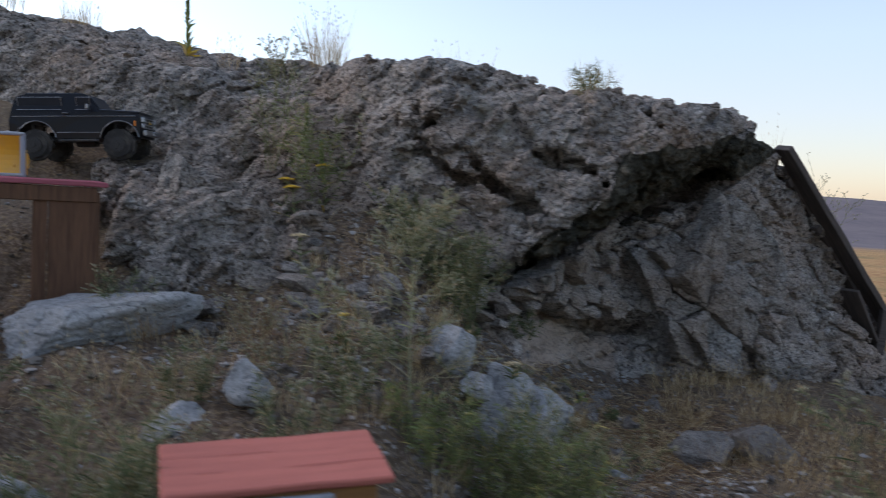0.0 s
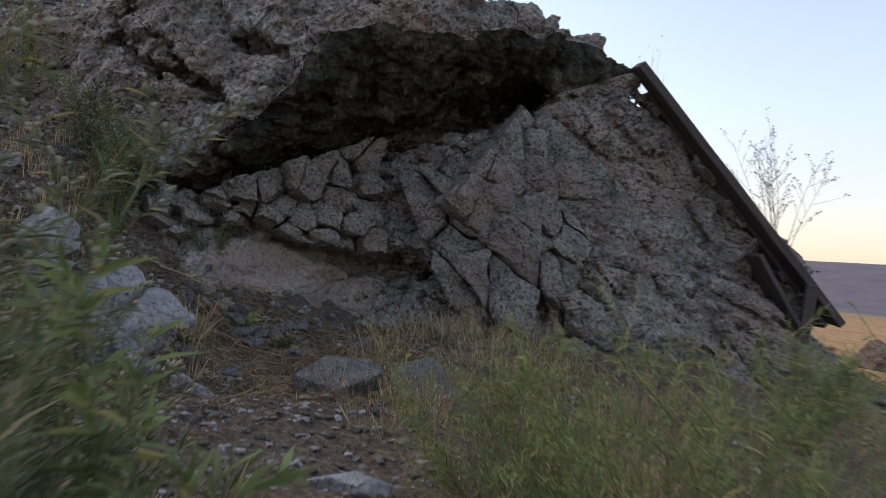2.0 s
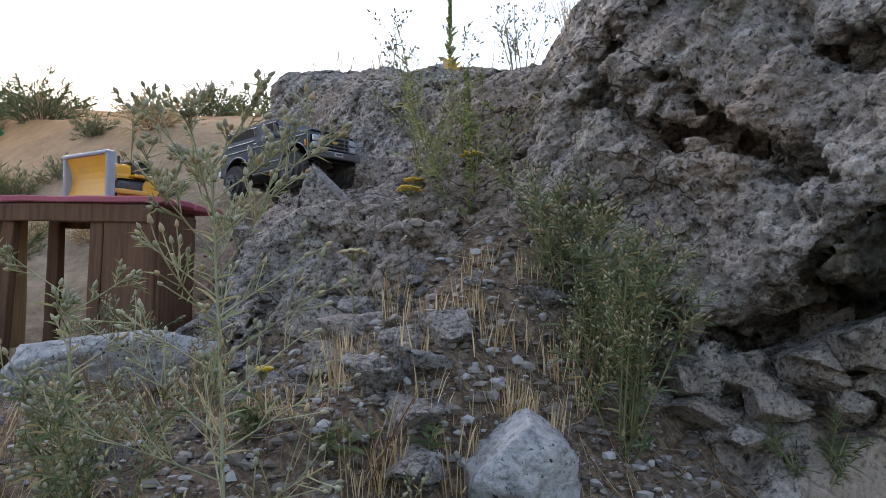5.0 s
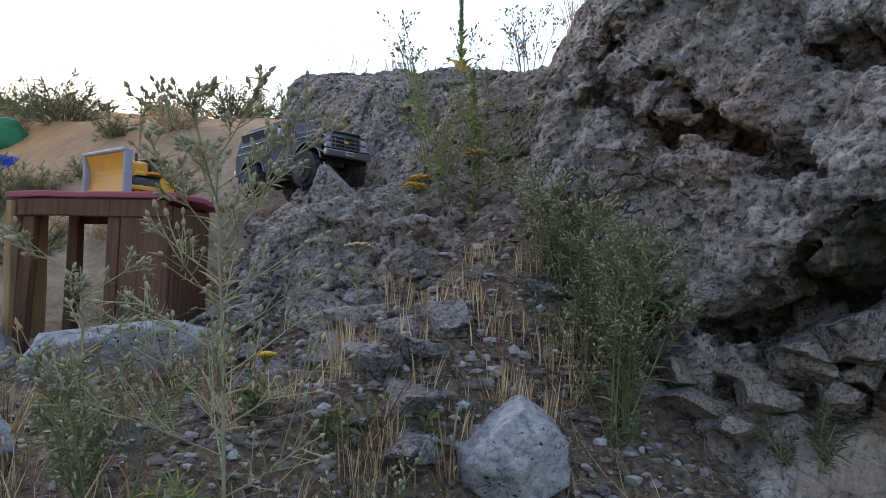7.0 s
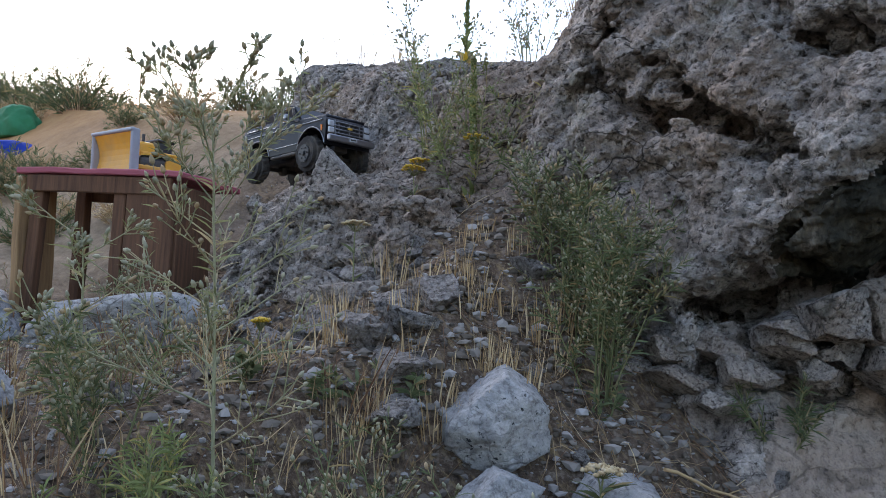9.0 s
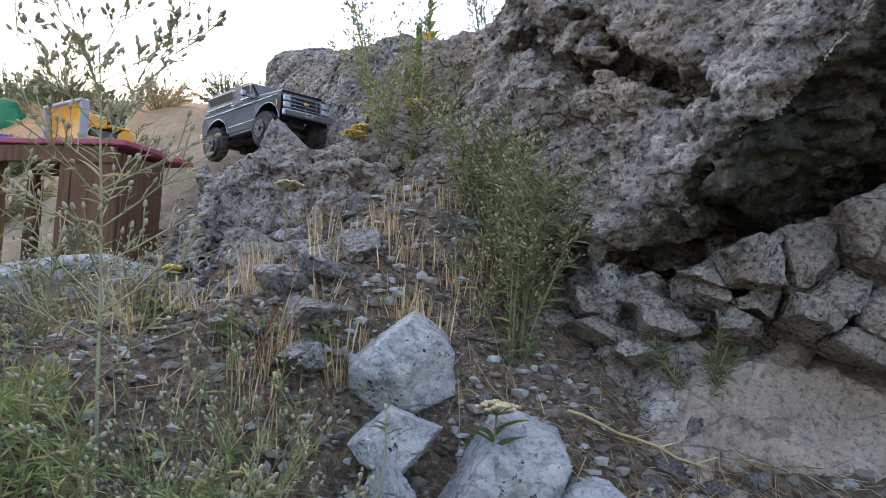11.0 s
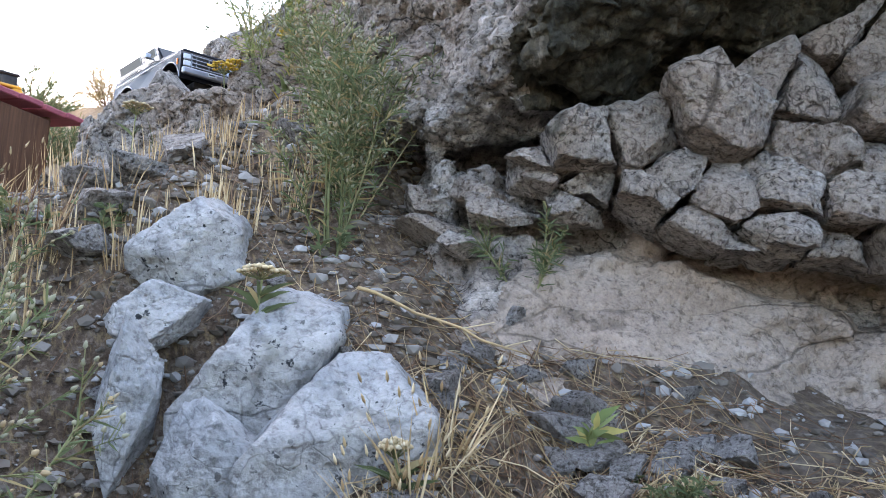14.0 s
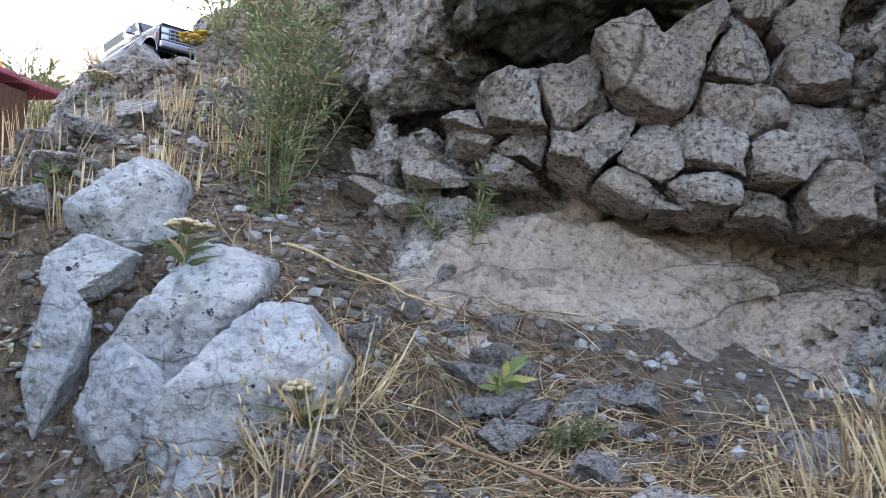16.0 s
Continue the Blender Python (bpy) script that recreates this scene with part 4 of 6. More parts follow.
boulder((-0.93, 3.03, 1.185), (0.1, 0.1, 0.1), 94, (0, 0, 47), "pointed grey rock tooth leaning on the ledge", M_BLOCK, 12,
        [((0.70, -0.2, 0.72), 0.32), ((-0.95, -0.1, 0.29), 0.85), ((0, 0, -1), 0.9), ((0.05, -1, 0.25), 0.5), ((0.2, -0.9, -0.4), 0.55), ((0, 1, 0), 0.8), ((1, 0, -0.2), 1.25)])
boulder((-0.99, 3.0, 1.14), (0.06, 0.05, 0.08), 95, (0, 20, 47), "small pointed grey rock on the ledge", M_BLOCK, 8)
boulder((-0.80, 2.98, 1.04), (0.1, 0.1, 0.1), 96, (0, 0, 47), "tilted grey rock slab below the ledge", M_BLOCK, 12,
        [((0.45, -0.3, 0.85), 0.55), ((-0.9, -0.2, 0.4), 0.6), ((0.9, -0.2, 0.1), 0.75), ((0, 0, -1), 0.8), ((0, -1, 0.1), 0.55), ((0, 1, 0), 0.8), ((-0.4, -0.8, -0.5), 0.6)])
boulder((-0.70, 2.90, 0.93), (0.09, 0.06, 0.06), 26, (10, 20, 47), "tilted grey rock slab on the slope", M_BLOCK, 8)
boulder((-0.62, 2.78, 0.84), (0.10, 0.06, 0.06), 48, (0, 14, 30), "fractured grey rock in the slope", M_BLOCK, 8)
boulder((-0.42, 2.76, 0.84), (0.11, 0.06, 0.05), 59, (14, 10, 30), "low grey rock shelf in the slope", M_BLOCK, 8)

boulder((0.52, 3.05, 0.425), (0.085, 0.055, 0.035), 63, (-24, 12, 20), "flat pale grey stone in gravel", M_STONE, 12)

for k, (x, y, z, sx, sy, sz, ry) in enumerate(((0.34, 3.12, 0.80, 0.05, 0.06, 0.04, 16), (0.25, 3.09, 0.775, 0.055, 0.05, 0.032, 8), (0.16, 3.06, 0.765, 0.05, 0.05, 0.035, -6), (0.30, 3.07, 0.735, 0.06, 0.045, 0.026, 12),
                                                   (0.40, 3.15, 0.745, 0.055, 0.05, 0.028, 14), (0.19, 3.04, 0.715, 0.065, 0.045, 0.03, 6), (0.09, 3.03, 0.72, 0.05, 0.05, 0.045, -10), (0.27, 3.03, 0.68, 0.05, 0.04, 0.025, 10))):
    boulder((x, y, z), (sx, sy, sz), 300 + k, (8, ry, 40), "grey jointed block wedged under the overhang", M_BLOCK, 9)

shapes = [new("stone", stone_mesh("stone", (0.03, 0.024, 0.014), 100 + k, M_STONE, sub=3, planes=7)) for k in range(6)]
rs = random.Random(21)
SPOTS = [(-0.43, 2.92, 1.0), (0.40, 2.90, 0.85), (0.37, 3.05, 1.0), (0.50, 3.02, 1.0), (0.61, 2.95, 1.5), (0.52, 2.98, 1.9), (0.66, 3.08, 1.2), (0.47, 3.08, 1.1), (0.37, 3.05, 1.2), (0.57, 2.98, 1.5), (0.56, 2.93, 0.9), (0.66, 3.03, 1.3), (0.69, 3.11, 1.5), (0.72, 3.04, 0.9), (0.77, 2.98, 1.1),
         (0.42, 2.86, 1.1), (0.40, 2.96, 0.6), (0.44, 3.01, 0.9), (0.58, 2.82, 0.9), (0.60, 3.15, 1.0), (0.77, 2.93, 1.5), (0.69, 2.86, 0.8), (0.91, 3.11, 1.6)]
placed = [(x, y, s) for x, y, s in SPOTS]
for _ in range(34):
    placed.append((rs.uniform(-0.75, -0.02), rs.uniform(2.5, 2.95), rs.choice((0.8, 1.0, 1.3, 1.7, 2.2))))
while len(placed) < 135:
    x, y = rs.gauss(0.25, 0.55), rs.gauss(2.65, 0.35)
    if y < 3.12 and y > 1.6 and -1.6 < x < 1.7:
        placed.append((x, y, rs.choice((0.35, 0.45, 0.6, 0.8, 1.2))))
for i, (x, y, s) in enumerate(placed):
    src = shapes[i % 6]
    ob = src if i < 6 else src.copy()
    if i >= 6:
        scene.collection.objects.link(ob)
    ob.matrix_world = pose(x, y, ground_at(x, y) + 0.003 * s, rs.uniform(-25, 25), rs.uniform(-25, 25), rs.uniform(0, 360)) @ Matrix.Scale(s, 4)
    tagged(ob, "small angular pale grey stone on the soil", "stone", "loose stones")


def gravel(count, seed):
    rng = np.random.RandomState(seed)
    ico = bmesh.new()
    bmesh.ops.create_icosphere(ico, subdivisions=1, radius=1.0)
    bv = np.array([v.co[:] for v in ico.verts])
    bf = np.array([[v.index for v in f.verts] for f in ico.faces])
    ico.free()
    vs, fs = [], []
    k = 0
    for _ in range(count):
        if rng.rand() < 0.7:
            x, y = rng.normal(0.15, 0.6), rng.normal(2.65, 0.4)
        else:
            x, y = rng.uniform(-1.8, 2.3), rng.uniform(0.9, 3.6)
        if y > 3.5:
            continue
        s = 0.0025 + 0.012 * rng.rand() ** 4
        sc = s * rng.uniform(0.6, 1.4, 3)
        p = bv * rng.uniform(0.55, 1.3, (len(bv), 1)) * sc * (1.0, 1.0, 0.6)
        a = rng.uniform(0, 6.28)
        p = p @ np.array([[math.cos(a), -math.sin(a), 0], [math.sin(a), math.cos(a), 0], [0, 0, 1]])
        vs.append(p + (x, y, ground_at(x, y) + s * 0.25))
        fs.append(bf + k)
        k += len(bv)
    m, t, b = shader("gravel", 0.95, spec=0.15)
    t.links.new(ramp(t, island_of(t), [(0.0, (0.08, 0.066, 0.052)), (0.6, (0.19, 0.168, 0.145)), (0.88, (0.30, 0.288, 0.275)), (1.0, (0.36, 0.355, 0.35))]), b.inputs["Base Color"])
    ob = new("gravel", array_mesh("gravel", np.concatenate(vs), np.concatenate(fs), m, False))
    return tagged(ob, "loose grey and brown gravel on the slope", "gravel", kind="stuff")


gravel(19000, 4)


# ---- made things ----
M_REDBOARD = wood_material("worn_crimson_board", (0.2, 0.12, 0.1), (0.11, 0.06, 0.06), (0.33, 0.095, 0.12), 0.62)
M_SALMON = wood_material("faded_red_board", (0.34, 0.2, 0.15), (0.2, 0.1, 0.08), (0.40, 0.13, 0.10), 0.66)
M_BROWN = wood_material("dark_brown_board", (0.155, 0.08, 0.045), (0.06, 0.032, 0.02), None, along=2)
M_PALEWOOD = wood_material("pale_weathered_board", (0.38, 0.24, 0.12), (0.2, 0.12, 0.06), None, along=2)
M_OLDWOOD = wood_material("old_grey_timber", (0.11, 0.09, 0.08), (0.045, 0.038, 0.035), None)
M_OCHRE = wood_material("ochre_board", (0.34, 0.17, 0.06), (0.17, 0.08, 0.03), None)
M_TOYYELLOW = plain_material("yellow_plastic", (0.70, 0.36, 0.03), 0.45, vary=0.15, dust=0.4)
M_TOYGREY = plain_material("grey_plastic", (0.3, 0.32, 0.36), 0.5, vary=0.2, dust=0.4)
M_TOYBLACK = plain_material("black_plastic", (0.02, 0.02, 0.022), 0.5, vary=0.2, dust=0.35)
M_PAINT = plain_material("black_car_paint", (0.006, 0.0065, 0.010), 0.34, vary=0.3, scale=14.0, bump=0.02, coat=0.12, spec=0.15, dust=0.025)
M_CHROME = plain_material("chrome_trim", (0.28, 0.285, 0.3), 0.3, 0.9, vary=0.2, bump=0.05)
M_RUBBER = plain_material("tyre_rubber", (0.022, 0.021, 0.02), 0.85, vary=0.3, scale=60.0, bump=0.4, dust=0.35)
M_RIM = plain_material("black_rim", (0.025, 0.025, 0.027), 0.4, vary=0.2)
M_GLASS = plain_material("smoked_window", (0.03, 0.033, 0.04), 0.3, vary=0.4, scale=9.0, bump=0.02, spec=0.2)
M_LAMP = plain_material("clear_headlamp", (0.5, 0.52, 0.55), 0.15, 0.3, vary=0.3)
M_AMBER = plain_material("amber_lamp", (0.75, 0.22, 0.02), 0.3, vary=0.15)
M_GOLD = plain_material("gold_badge", (0.7, 0.45, 0.08), 0.4, 0.3, vary=0.1)
M_GREENCLOTH = plain_material("green_fabric", (0.03, 0.16, 0.07), 0.85, vary=0.4, scale=8.0, bump=0.4)
M_BLUE = plain_material("blue_fabric", (0.008, 0.03, 0.26), 0.85, vary=0.4, scale=12.0, bump=0.4)


def board(name, size, at, mat, parent, turn=None, label="", seed=0, bevel=0.003):
    bm = boxed(size, (0, 0, 0), bevel, 1)
    long_ax = max(range(3), key=lambda k: size[k])
    bmesh.ops.subdivide_edges(bm, edges=[e for e in bm.edges if abs((e.verts[0].co - e.verts[1].co)[long_ax]) > size[long_ax] * 0.5], cuts=8, use_grid_fill=True)
    rough_up(bm, 0.0035, 9.0, seed)
    m = Matrix.Translation(at)
    if turn:
        m = m @ Euler([radians(a) for a in turn]).to_matrix().to_4x4()
    ob = part(name, bm, mat, parent, label)
    ob.matrix_local = m
    return ob


def table():
    yaw = math.degrees(math.atan2(0.36, 0.50))
    t = empty("table", pose(-1.363, 2.556, 0.792, 0, 1.0, yaw) @ Matrix.Scale(0.965, 4), "low rough table with crimson top boards on plank legs", "table")
    for k in range(4):
        board("top_board", (0.54, 0.088, 0.018), (0.0, -0.105 + 0.092 * k, 0.385 + 0.002 * (k % 2)), M_REDBOARD, t, (0, 0, 0.6 * k - 0.5), "worn crimson top board", k)
    board("apron", (0.47, 0.016, 0.05), (0.0, -0.135, 0.348), M_BROWN, t, None, "dark brown apron board", 5)
    board("apron", (0.47, 0.016, 0.05), (0.0, 0.10, 0.348), M_BROWN, t, None, "dark brown apron board", 6)
    board("side_board", (0.02, 0.16, 0.40), (-0.245, -0.075, 0.165), M_PALEWOOD, t, (0, -2, 0), "pale bare side board", 7)
    board("leg", (0.038, 0.034, 0.46), (-0.21, -0.115, 0.135), M_BROWN, t, (0, 2, 0), "", 8)
    board("leg", (0.038, 0.034, 0.46), (-0.21, 0.09, 0.135), M_BROWN, t, None, "", 9)
    board("leg", (0.038, 0.034, 0.42), (0.07, -0.115, 0.155), M_BROWN, t, None, "", 10)
    board("leg", (0.038, 0.034, 0.42), (0.215, 0.09, 0.155), M_BROWN, t, None, "", 11)
    board("side_board", (0.15, 0.016, 0.40), (0.17, -0.128, 0.155), M_BROWN, t, None, "dark brown upright board", 12)
    board("side_board", (0.018, 0.2, 0.40), (0.245, -0.02, 0.155), M_BROWN, t, None, "dark brown side board", 13)
    return t


table()


def bulldozer():
    d = empty("toy_bulldozer", pose(-1.445, 2.645, 1.174, 0, 1.0, 282) @ Matrix.Scale(1.17, 4), "yellow plastic toy bulldozer with a raised grey-edged blade on the table", "toy bulldozer")
    # it faces +x
    part("body", boxed((0.11, 0.06, 0.05), (-0.02, 0, 0.055), 0.006), M_TOYYELLOW, d)
    part("engine_cover", boxed((0.055, 0.052, 0.035), (0.015, 0, 0.088), 0.008), M_TOYYELLOW, d)
    cab = part("cab", boxed((0.045, 0.056, 0.045), (-0.04, 0, 0.088), 0.006), M_TOYBLACK, d, "black open cab")
    part("roof", boxed((0.052, 0.062, 0.008), (-0.04, 0, 0.114), 0.003), M_TOYBLACK, cab, "black cab roof")
    for sgn in (-1, 1):
        bm = boxed((0.13, 0.024, 0.062), (-0.01, sgn * 0.042, 0.034), 0.020, 4)
        tr = part("track", bm, M_TOYBLACK, d, "black plastic track")
        for k in range(2):
            part("wheel", disc(0.024 - 0.008 * k, 0.006, (-0.046 + 0.078 * k, sgn * 0.056, 0.045 - 0.022 * k), 20, "Y", 0.001), M_TOYYELLOW, tr, "yellow track wheel")
        part("side_plate", boxed((0.10, 0.005, 0.016), (-0.005, sgn * 0.0565, 0.02), 0.004, 2, (0, -8, 0)), M_TOYYELLOW, tr, "yellow track side plate")
        part("fender", boxed((0.06, 0.028, 0.008), (-0.03, sgn * 0.042, 0.074), 0.003), M_TOYYELLOW, d)
        part("push_arm", boxed((0.12, 0.008, 0.012), (0.03, sgn * 0.066, 0.03), 0.003), M_TOYYELLOW, d)
    part("exhaust", disc(0.004, 0.04, (0.02, 0.016, 0.105), 10, "Z"), M_TOYBLACK, d)
    bm = bmesh.new()
    cols = 9
    for side in (0, 1):
        for i in range(cols):
            z = 0.004 + 0.112 * i / (cols - 1)
            u = i / (cols - 1)
            x = 0.092 - 0.018 * math.sin(u * math.pi) + 0.008 * side
            for y in (-0.085, 0.085):
                bm.verts.new((x, y, z))
    bm.verts.ensure_lookup_table()
    n = cols * 2
    for i in range(cols - 1):
        a = 2 * i
        bm.faces.new([bm.verts[k] for k in (a, a + 1, a + 3, a + 2)])
        bm.faces.new([bm.verts[n + k] for k in (a, a + 2, a + 3, a + 1)])
        bm.faces.new([bm.verts[k] for k in (a, a + 2, n + a + 2, n + a)])
        bm.faces.new([bm.verts[k] for k in (a + 1, n + a + 1, n + a + 3, a + 3)])
    bm.faces.new([bm.verts[k] for k in (0, n, n + 1, 1)])
    bm.faces.new([bm.verts[k] for k in (n - 2, n - 1, 2 * n - 1, 2 * n - 2)])
    bmesh.ops.recalc_face_normals(bm, faces=bm.faces[:])
    blade = part("blade", bm, M_TOYYELLOW, d, "curved yellow blade")
    part("edge", boxed((0.014, 0.186, 0.01), (0.098, 0, 0.118), 0.004), M_TOYGREY, blade, "grey blade rim")
    for sgn in (-1, 1):
        part("edge", boxed((0.024, 0.01, 0.122), (0.090, sgn * 0.088, 0.061), 0.004), M_TOYGREY, blade, "grey blade rim")
    part("edge", boxed((0.014, 0.186, 0.01), (0.100, 0, 0.006), 0.004), M_TOYGREY, blade, "grey blade rim")


bulldozer()


def side_profile(points, width, taper=0.0, zmid=None, ztop=None):
    """A car body pressed sideways out of its outline in x and z; it narrows above zmid."""
    bm = bmesh.new()
    rings = []
    for sgn in (-1, 1):
        ring = []
        for x, z in points:
            w = width / 2
            if zmid is not None and z > zmid:
                w -= taper * (z - zmid) / (ztop - zmid)
            ring.append(bm.verts.new((x, sgn * w, z)))
        rings.append(ring)
    n = len(points)
    bm.faces.new(rings[0])
    bm.faces.new(list(reversed(rings[1])))
    for k in range(n):
        bm.faces.new((rings[0][k], rings[1][k], rings[1][(k + 1) % n], rings[0][(k + 1) % n]))
    bmesh.ops.recalc_face_normals(bm, faces=bm.faces[:])
    bmesh.ops.triangulate(bm, faces=[f for f in bm.faces if len(f.verts) > 4])
    return bm


def arch(cx, cz, r, a0, a1, n=9):
    return [(cx + r * math.cos(radians(a0 + (a1 - a0) * i / n)), cz + r * math.sin(radians(a0 + (a1 - a0) * i / n))) for i in range(n + 1)]


def truck(m):
    """A one-tenth model off-road wagon, front towards +x, wheels on z = 0."""
    t = empty("model_truck", m, "black model truck with chrome trim and big tyres on rocks", "model truck")
    wb, rt, hw = 0.312, 0.06, 0.098
    fx, rx = wb / 2, -wb / 2
    low = 0.085
    outline = [(-0.255, low + 0.02), (rx - 0.072, low)] + arch(rx, 0.078, 0.072, 175, 5) + [(rx + 0.075, low), (fx - 0.075, low)] + arch(fx, 0.078, 0.072, 175, 5)
    outline += [(0.232, low), (0.236, 0.165), (0.228, 0.178), (0.075, 0.19), (-0.25, 0.186), (-0.257, 0.15)]
    body = part("body", side_profile(outline, 0.196, 0.006, 0.15, 0.19), M_PAINT, t, "gloss black body shell")
    part("hood", boxed((0.155, 0.168, 0.014), (0.150, 0, 0.187), 0.006, 2, (0, 3.5, 0)), M_PAINT, body, "gloss black hood")
    part("scoop", boxed((0.12, 0.03, 0.006), (0.150, 0, 0.195), 0.003, 1, (0, 3.5, 0)), M_PAINT, body)
    cab = [(0.085, 0.186), (0.035, 0.252), (0.0, 0.258), (-0.2, 0.256), (-0.236, 0.245), (-0.25, 0.186)]
    cabin = part("cabin", side_profile(cab, 0.188, 0.016, 0.186, 0.256), M_PAINT, t, "gloss black cabin with roof")
    part("roof_panel", boxed((0.215, 0.150, 0.006), (-0.095, 0, 0.2575), 0.003), M_PAINT, cabin)
    for k in range(2):
        part("roof_bolt", disc(0.004, 0.01, (-0.02 - 0.12 * k, -0.05, 0.263), 8, "Z"), M_TOYBLACK, cabin)
    for sgn in (-1, 1):
        tilt = sgn * 13
        for x0, x1 in ((-0.005, 0.046), (-0.224, -0.062)):
            w = part("side_window", boxed((abs(x1 - x0), 0.003, 0.046), ((x0 + x1) / 2, sgn * 0.0885, 0.220), 0.0015, 1, (-tilt, 0, 0)), M_GLASS, cabin, "smoked side window")
            for zz in (0.196, 0.244):
                part("window_trim", boxed((abs(x1 - x0) + 0.004, 0.0035, 0.0025), ((x0 + x1) / 2, sgn * (0.0945 if zz < 0.22 else 0.0835), zz), 0.001, 1, (-tilt, 0, 0)), M_CHROME, w, "chrome window trim")
            for xx in (x0, x1):
                part("window_trim", boxed((0.0025, 0.0035, 0.05), (xx, sgn * 0.089, 0.220), 0.001, 1, (-tilt, 0, 0)), M_CHROME, w, "chrome window trim")
        part("belt_trim", boxed((0.46, 0.003, 0.0028), (-0.012, sgn * 0.0985, 0.170), 0.001), M_CHROME, body, "chrome belt line")
        part("lower_trim", boxed((0.16, 0.003, 0.0028), (0.0, sgn * 0.0985, 0.108), 0.001), M_CHROME, body, "chrome lower line")
        for cx in (fx, rx):
            b = Buf()
            b.tube([Vector((x, sgn * 0.0985, z)) for x, z in arch(cx, 0.078, 0.074, 172, 8, 12)], 0.0022, 0.0022, 5)
            child("arch_trim", b.mesh("arch_trim", M_CHROME), body, "chrome wheel arch trim")
        mir = part("mirror", boxed((0.012, 0.02, 0.02), (0.045, sgn * 0.116, 0.205), 0.004), M_CHROME, cabin, "chrome side mirror")
        part("arm", boxed((0.006, 0.016, 0.006), (0.045, sgn * 0.102, 0.199), 0.002), M_CHROME, mir)
        part("door_handle", boxed((0.022, 0.006, 0.005), (-0.045, sgn * 0.1005, 0.182), 0.002), M_CHROME, body, "chrome door handle")
        part("side_step", boxed((0.15, 0.016, 0.012), (0.0, sgn * 0.09, 0.078), 0.004), M_TOYBLACK, body, "black side step")
        part("marker_lamp", boxed((0.006, 0.004, 0.02), (0.215, sgn * 0.098, 0.142), 0.001), M_AMBER, body, "amber marker lamp")
    part("windscreen", boxed((0.004, 0.158, 0.072), (0.0635, 0, 0.219), 0.0015, 1, (0, -37, 0)), M_GLASS, cabin, "smoked windscreen")
    part("windscreen_trim", boxed((0.004, 0.166, 0.003), (0.085, 0, 0.191), 0.001, 1, (0, -37, 0)), M_CHROME, cabin, "chrome windscreen trim")
    for sgn in (-1, 1):
        part("wiper", boxed((0.003, 0.055, 0.003), (0.079, sgn * 0.035, 0.202), 0.001, 1, (sgn * 8, 0, 0)), M_TOYBLACK, cabin)
    gr = part("grille", boxed((0.008, 0.176, 0.05), (0.2365, 0, 0.145), 0.003), M_TOYBLACK, t, "black grille with chrome bars")
    for k in range(4):
        part("bar", boxed((0.005, 0.128, 0.0045), (0.242, 0, 0.126 + 0.0125 * k), 0.0015), M_CHROME, gr, "chrome grille bar")
    for k in range(3):
        part("bar", boxed((0.004, 0.003, 0.04), (0.241, -0.045 + 0.045 * k, 0.145), 0.001), M_CHROME, gr, "chrome grille bar")
    part("badge", boxed((0.003, 0.02, 0.008), (0.2455, 0, 0.147), 0.001), M_GOLD, gr, "plain gold badge")
    for sgn in (-1, 1):
        for k in range(2):
            part("headlight", boxed((0.008, 0.026, 0.02), (0.2405, sgn * 0.078, 0.1335 + 0.023 * k), 0.004), M_LAMP, gr, "clear square headlight")
        part("headlight_trim", boxed((0.006, 0.004, 0.048), (0.241, sgn * 0.0625, 0.145), 0.001), M_CHROME, gr, "chrome headlight frame")
    bp = part("bumper", boxed((0.016, 0.200, 0.024), (0.252, 0, 0.104), 0.006, 3), M_CHROME, t, "chrome front bumper")
    part("plate", boxed((0.002, 0.032, 0.014), (0.2615, 0.0, 0.106), 0.0005), M_LAMP, bp, "small pale plate")
    part("plate_mark", boxed((0.001, 0.022, 0.004), (0.263, 0.0, 0.106), 0.0), M_TOYBLACK, bp)
    part("bumper", boxed((0.014, 0.196, 0.022), (-0.264, 0, 0.106), 0.005, 3), M_CHROME, t, "chrome rear bumper")
    part("chassis", boxed((0.40, 0.06, 0.024), (0, 0, 0.085), 0.006), M_TOYBLACK, t, "black chassis")
    part("gearbox", boxed((0.08, 0.05, 0.03), (0.0, 0, 0.07), 0.008), M_TOYBLACK, t)
    for cx in (fx, rx):
        ax_ = part("axle", disc(0.008, 0.15, (cx, 0, rt), 10, "Y"), M_TOYBLACK, t, "black axle")
        part("differential", boxed((0.036, 0.032, 0.034), (cx, 0.018, rt), 0.012, 3), M_TOYBLACK, ax_)
        for sgn in (-1, 1):
            part("shock", disc(0.007, 0.07, (cx - 0.03, sgn * 0.052, 0.105), 8, "Z"), M_TOYBLACK, ax_)
            bm = disc(rt, 0.05, (0, 0, 0), 36, "Y", 0.012)
            n = 36
            for v in bm.verts:
                r = math.hypot(v.co.x, v.co.z)
                if r > rt * 0.8:
                    an = math.atan2(v.co.z, v.co.x)
                    k = 1.0 + 0.035 * (1 if int(an / (2 * math.pi) * n + 0.5 + (v.co.y > 0)) % 2 else -1)
                    v.co.x *= k
                    v.co.z *= k
            wheel = part("wheel", bm, M_RUBBER, t, "wide black lugged tyre")
            wheel.location = (cx, sgn * hw, rt)
            rim = part("rim", disc(0.030, 0.006, (0, sgn * 0.026, 0), 20, "Y", 0.002), M_RIM, wheel, "black rim")
            part("hub", disc(0.009, 0.012, (0, sgn * 0.028, 0), 10, "Y", 0.002), M_RIM, wheel)
